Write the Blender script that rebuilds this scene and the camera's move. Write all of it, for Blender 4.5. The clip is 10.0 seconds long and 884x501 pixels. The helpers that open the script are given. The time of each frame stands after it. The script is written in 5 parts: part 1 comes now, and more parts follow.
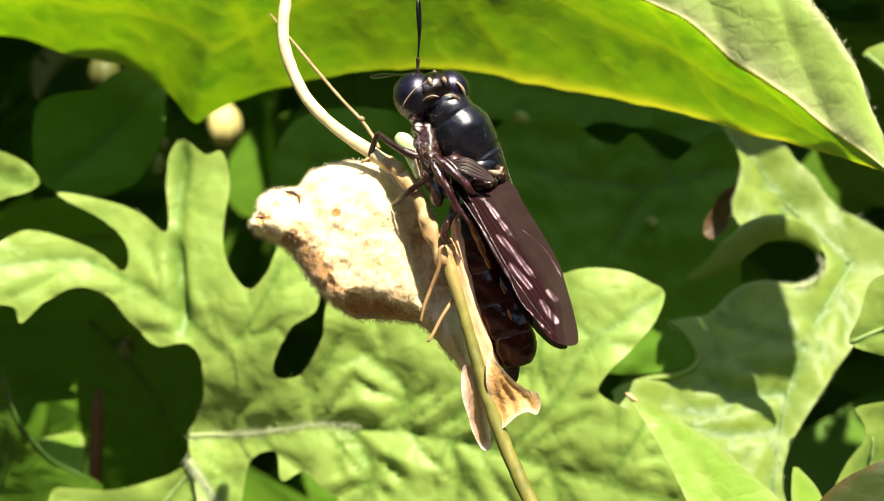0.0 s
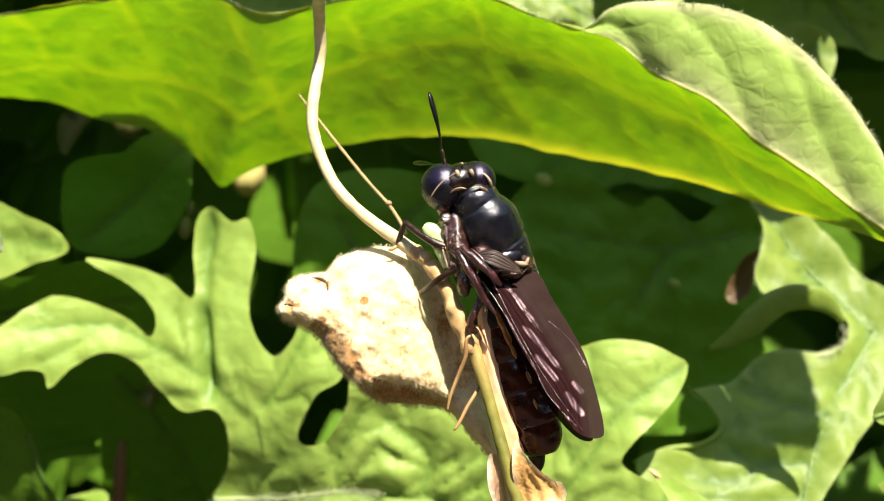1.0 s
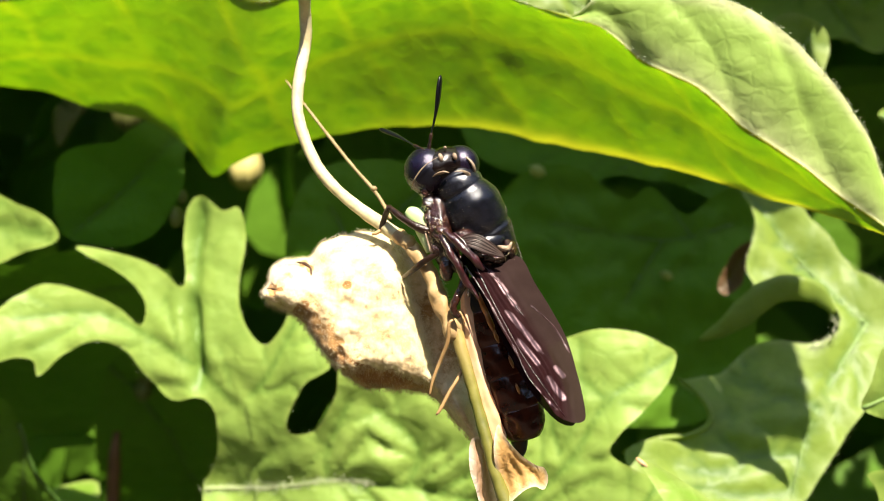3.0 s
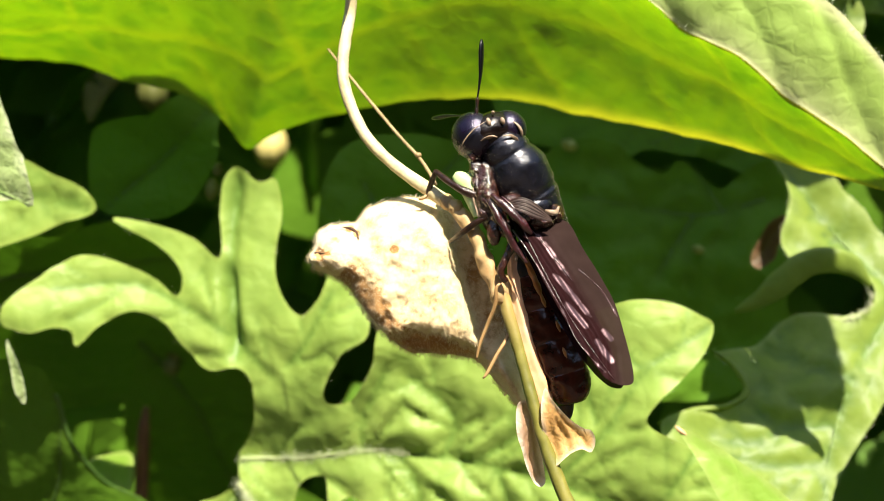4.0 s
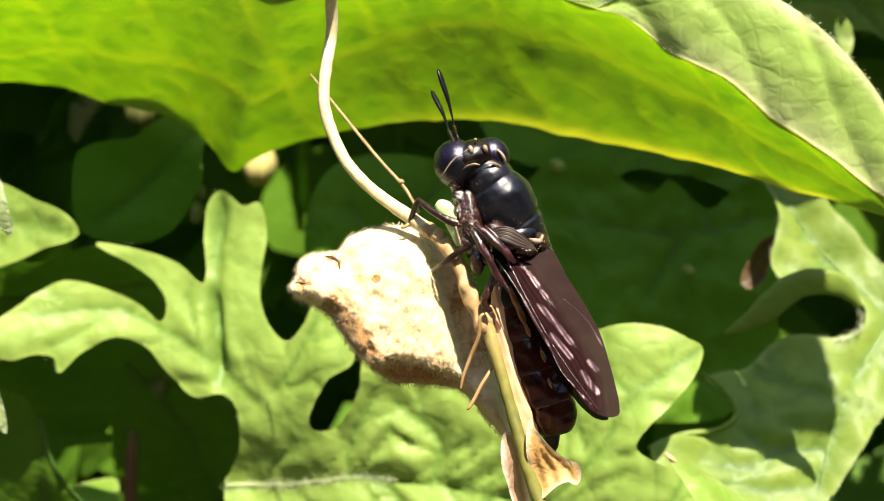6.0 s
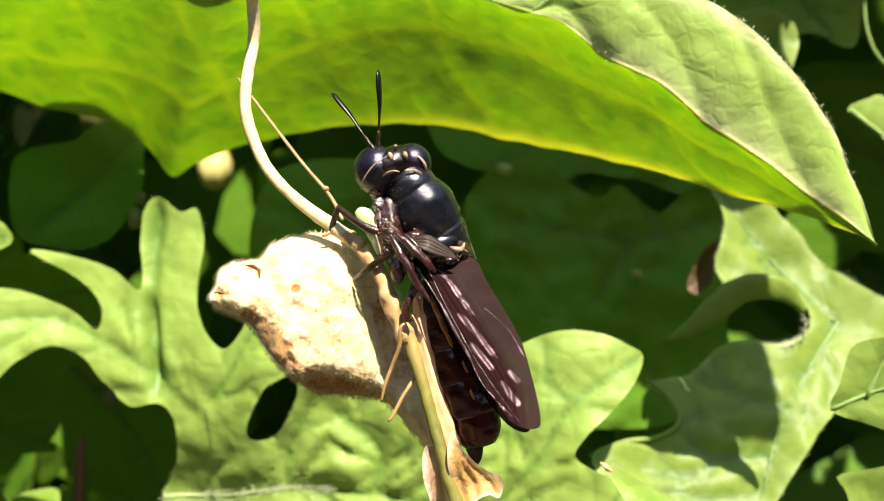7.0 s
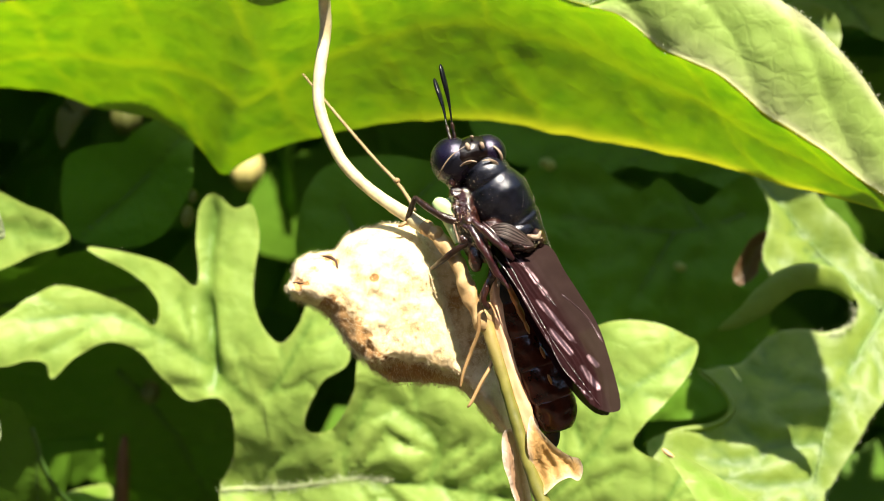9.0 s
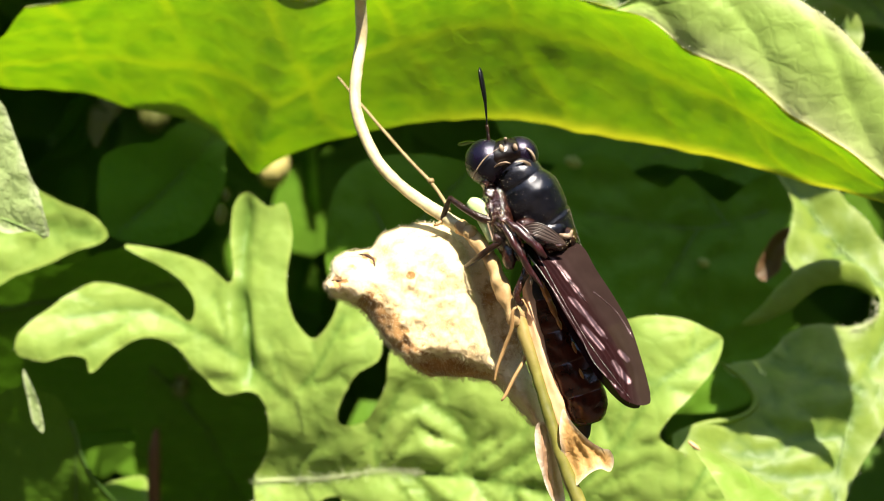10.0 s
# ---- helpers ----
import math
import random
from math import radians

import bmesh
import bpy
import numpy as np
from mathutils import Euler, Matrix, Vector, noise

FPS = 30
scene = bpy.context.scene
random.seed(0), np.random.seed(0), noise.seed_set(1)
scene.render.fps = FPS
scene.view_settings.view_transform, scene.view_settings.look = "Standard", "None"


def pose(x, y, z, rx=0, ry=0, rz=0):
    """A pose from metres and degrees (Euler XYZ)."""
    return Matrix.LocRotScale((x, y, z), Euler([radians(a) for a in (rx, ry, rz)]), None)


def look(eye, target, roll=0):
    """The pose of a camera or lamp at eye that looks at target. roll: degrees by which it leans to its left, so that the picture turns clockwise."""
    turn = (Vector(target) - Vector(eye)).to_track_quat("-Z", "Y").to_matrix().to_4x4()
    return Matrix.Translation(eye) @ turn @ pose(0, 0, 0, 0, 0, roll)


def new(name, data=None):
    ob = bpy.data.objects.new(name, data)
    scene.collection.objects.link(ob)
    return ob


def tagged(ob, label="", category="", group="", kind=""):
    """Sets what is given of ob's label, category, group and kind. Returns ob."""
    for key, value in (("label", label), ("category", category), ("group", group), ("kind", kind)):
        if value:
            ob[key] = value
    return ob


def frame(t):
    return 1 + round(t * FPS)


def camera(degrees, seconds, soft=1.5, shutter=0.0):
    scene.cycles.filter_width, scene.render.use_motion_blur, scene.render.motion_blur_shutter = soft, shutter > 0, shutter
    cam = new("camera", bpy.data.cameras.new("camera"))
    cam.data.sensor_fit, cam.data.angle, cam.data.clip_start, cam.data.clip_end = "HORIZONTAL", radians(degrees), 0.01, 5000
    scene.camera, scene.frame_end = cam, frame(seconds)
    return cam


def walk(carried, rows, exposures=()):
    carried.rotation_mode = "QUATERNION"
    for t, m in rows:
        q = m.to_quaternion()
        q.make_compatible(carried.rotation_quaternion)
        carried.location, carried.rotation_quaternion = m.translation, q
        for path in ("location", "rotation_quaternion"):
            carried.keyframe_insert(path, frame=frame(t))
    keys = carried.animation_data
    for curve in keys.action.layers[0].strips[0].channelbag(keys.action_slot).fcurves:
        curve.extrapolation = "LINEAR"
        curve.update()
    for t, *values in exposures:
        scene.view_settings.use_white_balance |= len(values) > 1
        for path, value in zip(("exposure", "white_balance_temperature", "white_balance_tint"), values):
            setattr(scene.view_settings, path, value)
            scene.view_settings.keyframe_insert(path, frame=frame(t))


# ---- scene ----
MM = 0.001
EYE = 0.6  # height over the soil of the point from which the shot begins

cam = camera(40.0, 10.0, soft=0.95)
cam.data.dof.use_dof = True
cam.data.dof.focus_distance = 0.0635
cam.data.dof.aperture_fstop = 70.0
# seconds; millimetres right, ahead and up; degrees of turn to the left, up and roll
ROWS = [
    (0, 0.000, 0.000, 0.000, 0.000, 0.000, 0.000),
    (0.5, 2.720, 0.477, 4.346, -0.667, 1.591, 0.160),
    (0.8, -0.611, -0.680, 1.945, 0.271, 0.834, 0.349),
    (1, -0.477, -0.776, 3.500, 0.843, 1.054, 0.232),
    (1.5, -0.417, -1.384, 2.021, 1.220, 0.604, 0.135),
    (2, -0.709, -1.482, 1.927, 1.224, 0.867, 0.311),
    (2.5, -0.777, -0.908, 1.922, 1.293, 0.974, 0.458),
    (2.7, 0.971, -0.526, 3.076, 0.934, 1.231, 0.415),
    (3.8, -1.017, -0.916, 0.795, 1.824, 0.358, 0.701),
    (4, -1.203, -0.914, 1.443, 1.598, 0.454, 0.607),
    (4.5, -0.993, 1.120, 0.118, 0.967, 0.638, 0.479),
    (5, -0.797, -0.648, 1.684, 0.956, 0.967, 0.258),
    (5.2, -0.734, -0.206, 1.644, 0.922, 1.087, 0.306),
    (6.3, -0.409, 0.292, 2.613, 1.455, 0.923, 0.224),
    (6.5, 0.199, 0.941, 2.093, 0.856, 0.924, 0.032),
    (7, 2.436, 1.352, 2.858, 0.437, 1.001, 0.048),
    (7.5, -1.282, 1.837, -0.048, 1.081, 0.512, 0.012),
    (8, -2.547, 0.718, 1.509, 1.047, 0.930, -0.630),
    (8.5, -0.926, 1.200, 3.088, 0.373, 1.028, -0.499),
    (9, -1.352, 0.141, 2.098, 0.580, 1.157, -0.561),
    (9.5, 0.756, -0.270, 2.839, 0.766, 0.644, -0.600),
    (10, -2.266, -1.950, 2.300, 1.383, 0.889, -0.652),
]
walk(cam, [(t, pose(x * MM, y * MM, EYE + z * MM, 0, 0, yaw) @ pose(0, 0, 0, 90 + pitch, 0, 0) @ pose(0, 0, 0, 0, 0, roll))
           for t, x, y, z, yaw, pitch, roll in ROWS])

# ---------------------------------------------------------------- light
SUN_FROM = Vector((0.19, -0.585, 0.79)).normalized()
world = bpy.data.worlds.new("sky")
scene.world = world
world.use_nodes = True
sky = world.node_tree.nodes.new("ShaderNodeTexSky")
sky.sky_type, sky.sun_disc = "NISHITA", False
sky.sun_elevation = math.asin(SUN_FROM.z)
sky.sun_rotation = math.atan2(SUN_FROM.x, SUN_FROM.y)
world.node_tree.links.new(sky.outputs[0], world.node_tree.nodes["Background"].inputs[0])
world.node_tree.nodes["Background"].inputs[1].default_value = 0.084
sun = new("sun", bpy.data.lights.new("sun", "SUN"))
sun.data.energy, sun.data.angle, sun.data.color = 5.0, radians(0.53), (1.0, 0.905, 0.74)
sun.matrix_world = look(SUN_FROM * 2, (0, 0, 0))
scene.view_settings.exposure = 1.42


# ---------------------------------------------------------------- materials
def shader(name):
    m = bpy.data.materials.new(name)
    m.use_nodes = True
    return m, m.node_tree.nodes, m.node_tree.links, m.node_tree.nodes["Principled BSDF"]


def grain(nodes, links, scale, detail=4.0, rough=0.6):
    co = nodes.new("ShaderNodeTexCoord")
    n = nodes.new("ShaderNodeTexNoise")
    n.inputs["Scale"].default_value, n.inputs["Detail"].default_value, n.inputs["Roughness"].default_value = scale, detail, rough
    links.new(co.outputs["Object"], n.inputs["Vector"])
    return n.outputs["Fac"]


def ramp(nodes, links, fac, stops):
    r = nodes.new("ShaderNodeValToRGB")
    while len(r.color_ramp.elements) < len(stops):
        r.color_ramp.elements.new(0.5)
    for e, (at, colour) in zip(r.color_ramp.elements, stops):
        e.position, e.color = at, (*colour, 1)
    links.new(fac, r.inputs[0])
    return r.outputs[0]


def mixed(nodes, links, fac, a, b, blend="MIX"):
    m = nodes.new("ShaderNodeMix")
    m.data_type, m.blend_type = "RGBA", blend
    for socket, v in ((m.inputs[0], fac), (m.inputs[6], a), (m.inputs[7], b)):
        if isinstance(v, (int, float)):
            socket.default_value = v
        elif isinstance(v, tuple):
            socket.default_value = (*v, 1)
        else:
            links.new(v, socket)
    return m.outputs[2]


def bumped(nodes, links, p, fac, strength, depth_mm):
    b = nodes.new("ShaderNodeBump")
    b.inputs["Strength"].default_value, b.inputs["Distance"].default_value = strength, depth_mm * MM
    links.new(fac, b.inputs["Height"])
    links.new(b.outputs[0], p.inputs["Normal"])
    return b


def plain(name, dark, light, rough=0.5, scale=900.0, bump=0.3, depth=0.05, coat=0.0, sheen=0.0, spec=0.5):
    """Two tones in a fine grain and a coarse one."""
    m, nodes, links, p = shader(name)
    fine, coarse = grain(nodes, links, scale), grain(nodes, links, scale * 0.17, 3)
    c = ramp(nodes, links, fine, [(0.3, dark), (0.7, light)])
    c = mixed(nodes, links, coarse, c, mixed(nodes, links, 0.35, c, dark))
    links.new(c, p.inputs["Base Color"])
    p.inputs["Roughness"].default_value, p.inputs["Coat Weight"].default_value = rough, coat
    p.inputs["Sheen Weight"].default_value = sheen
    p.inputs["Specular IOR Level"].default_value = spec
    bumped(nodes, links, p, fine, bump, depth)
    return m


def leafy(name, dark, light, vein, through_colour, share=0.35, rough=0.5, net=330.0, relief=0.3, lines=0.4, edge=None, mottle=None, top_vein=None, spec=0.35):
    """A leaf: two greens, veins by the mesh's own 'vein' value, a net of fine veins, light that shines through."""
    m, nodes, links, p = shader(name)
    fine, coarse = grain(nodes, links, 1300, 5), grain(nodes, links, 120, 3)
    co = nodes.new("ShaderNodeTexCoord")
    warp = nodes.new("ShaderNodeTexNoise")
    warp.inputs["Scale"].default_value = net * 1.6
    links.new(co.outputs["Object"], warp.inputs["Vector"])
    push = nodes.new("ShaderNodeVectorMath")
    push.operation = "MULTIPLY_ADD"
    links.new(warp.outputs["Color"], push.inputs[0])
    push.inputs[1].default_value = (0.5 / net,) * 3
    links.new(co.outputs["Object"], push.inputs[2])
    cells = []
    for k in (1.0, 2.7):
        v = nodes.new("ShaderNodeTexVoronoi")
        v.feature = "DISTANCE_TO_EDGE"
        v.inputs["Scale"].default_value = net * k
        links.new(push.outputs[0], v.inputs["Vector"])
        r = nodes.new("ShaderNodeValToRGB")
        r.color_ramp.elements[0].position, r.color_ramp.elements[1].position = 0.0, 0.22
        links.new(v.outputs["Distance"], r.inputs[0])
        cells.append(r.outputs[0])
    puff = mixed(nodes, links, 0.3, cells[0], cells[1])
    c = mixed(nodes, links, coarse, dark, light)
    c = mixed(nodes, links, 0.35, c, ramp(nodes, links, fine, [(0.3, dark), (0.75, light)]))
    top_vein = top_vein or vein
    c = mixed(nodes, links, lines, c, mixed(nodes, links, puff, top_vein, c))
    a = nodes.new("ShaderNodeAttribute")
    a.attribute_name = "vein"
    c = mixed(nodes, links, a.outputs["Fac"], c, top_vein)
    spots = ramp(nodes, links, grain(nodes, links, 420, 4), [(0.4, (0, 0, 0)), (0.66, (1, 1, 1))])
    t = mixed(nodes, links, spots, through_colour, mottle or mixed(nodes, links, 0.4, through_colour, dark))
    t = mixed(nodes, links, lines, t, mixed(nodes, links, puff, mixed(nodes, links, 0.6, t, vein), t))
    t = mixed(nodes, links, a.outputs["Fac"], t, mixed(nodes, links, 0.8, t, vein))
    if edge:
        e = nodes.new("ShaderNodeAttribute")
        e.attribute_name = "edge"
        c = mixed(nodes, links, e.outputs["Fac"], c, edge)
        t = mixed(nodes, links, e.outputs["Fac"], t, edge)
    links.new(c, p.inputs["Base Color"])
    p.inputs["Roughness"].default_value = rough
    p.inputs["Specular IOR Level"].default_value = spec
    height = mixed(nodes, links, 0.2, puff, fine)
    b = bumped(nodes, links, p, height, 1.0, relief)
    tr = nodes.new("ShaderNodeBsdfTranslucent")
    links.new(t, tr.inputs[0])
    links.new(b.outputs[0], tr.inputs["Normal"])
    mix = nodes.new("ShaderNodeMixShader")
    mix.inputs[0].default_value = share
    links.new(p.outputs[0], mix.inputs[1])
    links.new(tr.outputs[0], mix.inputs[2])
    links.new(mix.outputs[0], nodes["Material Output"].inputs[0])
    return m


GOURD_LEAF = leafy("gourd_leaf", (0.2, 0.31, 0.045), (0.32, 0.43, 0.1), (0.125, 0.225, 0.035), (0.35, 0.6, 0.04), 0.22, net=170, relief=0.12, lines=0.35, edge=(0.3, 0.4, 0.08))
GOURD_PALE = leafy("gourd_leaf_pale", (0.165, 0.24, 0.03), (0.235, 0.31, 0.055), (0.1, 0.18, 0.035), (0.3, 0.5, 0.05), 0.25, net=170, relief=0.09, lines=0.3, edge=(0.28, 0.36, 0.1))
FELT_LEAF = leafy("felted_leaf", (0.27, 0.36, 0.13), (0.38, 0.46, 0.21), (0.2, 0.28, 0.09), (0.3, 0.5, 0.05), 0.2, net=600, relief=0.12, lines=0.3, edge=(0.5, 0.55, 0.35))
# gourd leaf green, darkened in the colour itself for leaves that lie in shade
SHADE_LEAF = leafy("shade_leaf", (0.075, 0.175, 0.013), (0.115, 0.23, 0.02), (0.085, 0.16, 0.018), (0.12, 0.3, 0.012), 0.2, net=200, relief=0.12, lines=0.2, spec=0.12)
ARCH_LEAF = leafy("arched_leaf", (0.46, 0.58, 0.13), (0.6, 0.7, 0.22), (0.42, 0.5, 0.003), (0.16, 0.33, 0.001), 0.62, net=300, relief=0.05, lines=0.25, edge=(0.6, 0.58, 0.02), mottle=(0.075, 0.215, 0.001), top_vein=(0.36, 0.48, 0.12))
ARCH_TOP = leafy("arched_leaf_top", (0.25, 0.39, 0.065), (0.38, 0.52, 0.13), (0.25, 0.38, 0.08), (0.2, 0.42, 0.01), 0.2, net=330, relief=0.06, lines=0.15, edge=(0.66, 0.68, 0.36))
SMOOTH_LEAF = leafy("smooth_leaf", (0.17, 0.3, 0.03), (0.23, 0.38, 0.05), (0.28, 0.4, 0.08), (0.35, 0.58, 0.04), 0.22, rough=0.42, relief=0.05, lines=0.15, edge=(0.3, 0.38, 0.1))
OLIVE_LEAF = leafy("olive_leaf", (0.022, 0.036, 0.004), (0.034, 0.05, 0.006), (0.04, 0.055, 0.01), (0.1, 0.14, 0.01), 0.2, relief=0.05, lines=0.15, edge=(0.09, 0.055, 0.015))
DRY_PETAL = leafy("dry_petal_sheet", (0.66, 0.34, 0.1), (0.84, 0.55, 0.24), (0.6, 0.34, 0.12), (0.85, 0.46, 0.13), 0.35, net=700, relief=0.06, lines=0.1, edge=(0.85, 0.75, 0.6))
PINK_PETAL = leafy("pink_petal_sheet", (0.52, 0.33, 0.22), (0.74, 0.55, 0.43), (0.45, 0.26, 0.16), (0.85, 0.5, 0.32), 0.4, net=700, relief=0.06, lines=0.15, edge=(0.8, 0.68, 0.58))
SCORCHED = leafy("scorched_leaf", (0.05, 0.022, 0.01), (0.13, 0.06, 0.028), (0.1, 0.06, 0.025), (0.16, 0.07, 0.025), 0.3, net=300, relief=0.1, lines=0.3, edge=(0.2, 0.12, 0.06))
# rib green with the same shade put into its colour
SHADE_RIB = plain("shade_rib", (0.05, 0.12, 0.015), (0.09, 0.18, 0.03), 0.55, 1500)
GREEN_RIB = plain("green_rib", (0.14, 0.24, 0.05), (0.24, 0.34, 0.1), 0.55, 1500, sheen=0.2)
VEIN_PALE = plain("pale_vein", (0.24, 0.31, 0.1), (0.4, 0.46, 0.2), 0.6, 1500, sheen=0.3)
HAIR = plain("plant_hair", (0.45, 0.5, 0.28), (0.66, 0.68, 0.5), 0.6, 1500)
TENDRIL = plain("dry_tendril", (0.44, 0.36, 0.18), (0.72, 0.64, 0.4), 0.55, 1100, 0.8, 0.1)
THIN = plain("thin_tendril", (0.24, 0.16, 0.07), (0.42, 0.31, 0.16), 0.6, 900)
STALK = plain("brown_stalk", (0.3, 0.17, 0.06), (0.62, 0.45, 0.22), 0.6, 700, 0.9, 0.12)
def stem_material():
    """Tan at its dry upper end, olive green lower down."""
    m, nodes, links, p = shader("stem_skin")
    fine, coarse = grain(nodes, links, 700), grain(nodes, links, 180, 3)
    tan = ramp(nodes, links, fine, [(0.3, (0.24, 0.155, 0.05)), (0.7, (0.42, 0.3, 0.11))])
    green = ramp(nodes, links, fine, [(0.3, (0.1, 0.11, 0.014)), (0.7, (0.21, 0.2, 0.035))])
    co, xyz, up = nodes.new("ShaderNodeTexCoord"), nodes.new("ShaderNodeSeparateXYZ"), nodes.new("ShaderNodeMapRange")
    links.new(co.outputs["Object"], xyz.inputs[0])
    links.new(xyz.outputs["Z"], up.inputs["Value"])
    up.inputs["From Min"].default_value, up.inputs["From Max"].default_value = 9.3 * MM, 14.3 * MM
    k = nodes.new("ShaderNodeMath")
    k.operation = "MULTIPLY_ADD"
    k.use_clamp = True
    links.new(coarse, k.inputs[0])
    k.inputs[1].default_value = 0.15
    links.new(up.outputs[0], k.inputs[2])
    links.new(mixed(nodes, links, k.outputs[0], green, tan), p.inputs["Base Color"])
    p.inputs["Roughness"].default_value = 0.5
    bumped(nodes, links, p, fine, 0.6, 0.06)
    return m


STEM = stem_material()
BUD = plain("bud", (0.4, 0.55, 0.2), (0.6, 0.72, 0.38), 0.5, 500)
TINY_BUD = plain("tiny_bud", (0.16, 0.2, 0.04), (0.3, 0.34, 0.09), 0.6, 700)
# bud tones darkened to stand for the hedge's shade on buds and dry leaf
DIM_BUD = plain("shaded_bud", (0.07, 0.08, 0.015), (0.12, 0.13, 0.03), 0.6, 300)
PETAL = plain("dry_petal", (0.62, 0.3, 0.14), (0.86, 0.58, 0.36), 0.6, 500, 0.5, 0.1)
FUZZ = plain("fuzz", (0.68, 0.54, 0.3), (0.86, 0.76, 0.54), 0.6, 700)
SOIL = plain("soil", (0.03, 0.022, 0.014), (0.07, 0.05, 0.032), 0.9, 60, 0.8, 2)
STALK_DARK = plain("brown_twig", (0.09, 0.035, 0.012), (0.16, 0.07, 0.025), 0.7, 300)
TWIG = plain("twig", (0.035, 0.015, 0.008), (0.075, 0.034, 0.016), 0.7, 300)
CHITIN = plain("black_chitin", (0.001, 0.001, 0.002), (0.008, 0.008, 0.011), 0.36, 3200, 1.0, 0.06, spec=0.42)
ABDOMEN = plain("brown_chitin", (0.014, 0.003, 0.0018), (0.085, 0.017, 0.007), 0.2, 900, 0.8, 0.08, spec=0.45)
VEIN_GLOSS = plain("wing_vein", (0.012, 0.002, 0.003), (0.05, 0.008, 0.01), 0.28, 2600, 1.0, 0.09, spec=1.0)
FLANK = plain("mottled_flank", (0.003, 0.001, 0.001), (0.06, 0.018, 0.01), 0.16, 2600, 1.0, 0.14, spec=1.0)
AMBER = plain("amber_chitin", (0.2, 0.05, 0.008), (0.55, 0.24, 0.06), 0.3, 1500, coat=0.3)
RIM = plain("pale_rim", (0.16, 0.1, 0.06), (0.46, 0.35, 0.25), 0.5, 3000, 1.0, 0.08)
VERTEX = plain("head_chitin", (0.002, 0.001, 0.001), (0.01, 0.005, 0.004), 0.25, 2600, 1.0, 0.06, spec=0.4)
LEG = plain("leg_chitin", (0.006, 0.0025, 0.002), (0.04, 0.016, 0.008), 0.28, 4200, 1.0, 0.06)
LOBE = plain("wing_lobe", (0.07, 0.05, 0.045), (0.16, 0.12, 0.11), 0.35, 1500)
TARSUS = plain("pale_tarsus", (0.28, 0.16, 0.06), (0.45, 0.29, 0.13), 0.45, 1200)
ANTENNA = plain("antenna_black", (0.001, 0.001, 0.0015), (0.004, 0.004, 0.005), 0.3, 3000, 0.4, 0.02, spec=0.4)


def husk_material():
    """Cream felt, browner and bare where it is weathered underneath; flank and tail tones carry shade and light."""
    m, nodes, links, p = shader("dry_husk")
    fine, coarse = grain(nodes, links, 900, 6, 0.7), grain(nodes, links, 420, 6, 0.7)
    c = ramp(nodes, links, fine, [(0.25, (0.44, 0.27, 0.1)), (0.45, (0.72, 0.55, 0.3)), (0.7, (0.88, 0.73, 0.46))])
    a = nodes.new("ShaderNodeAttribute")
    a.attribute_name = "wear_shade"
    w = nodes.new("ShaderNodeMath")
    w.operation = "MULTIPLY_ADD"
    links.new(coarse, w.inputs[0])
    w.inputs[1].default_value = 0.9
    links.new(a.outputs["Fac"], w.inputs[2])
    brown = ramp(nodes, links, fine, [(0.3, (0.22, 0.09, 0.025)), (0.7, (0.6, 0.35, 0.13))])
    c = mixed(nodes, links, ramp(nodes, links, w.outputs[0], [(0.65, (0, 0, 0)), (0.76, (1, 1, 1))]), c, brown)
    links.new(c, p.inputs["Base Color"])
    p.inputs["Roughness"].default_value, p.inputs["Sheen Weight"].default_value = 0.8, 0.25
    p.inputs["Specular IOR Level"].default_value = 0.2
    bumped(nodes, links, p, fine, 0.7, 0.2)
    return m


def eye_material():
    """Near-black compound eye with bands of dark violet and blue."""
    m, nodes, links, p = shader("compound_eye")
    band = grain(nodes, links, 520, 2)
    facets = nodes.new("ShaderNodeTexVoronoi")
    facets.inputs["Scale"].default_value = 16000
    links.new(nodes.new("ShaderNodeTexCoord").outputs["Object"], facets.inputs["Vector"])
    links.new(ramp(nodes, links, band, [(0.35, (0.0012, 0.0012, 0.002)), (0.48, (0.005, 0.0015, 0.009)), (0.56, (0.0015, 0.003, 0.007)), (0.68, (0.0012, 0.0012, 0.002))]), p.inputs["Base Color"])
    links.new(ramp(nodes, links, band, [(0.3, (0.22, 0.22, 0.22)), (0.7, (0.34, 0.34, 0.34))]), p.inputs["Roughness"])
    p.inputs["Specular IOR Level"].default_value, p.inputs["Specular Tint"].default_value = 0.7, (0.8, 0.76, 1.0, 1)
    bumped(nodes, links, p, facets.outputs["Distance"], 0.6, 0.02)
    return m


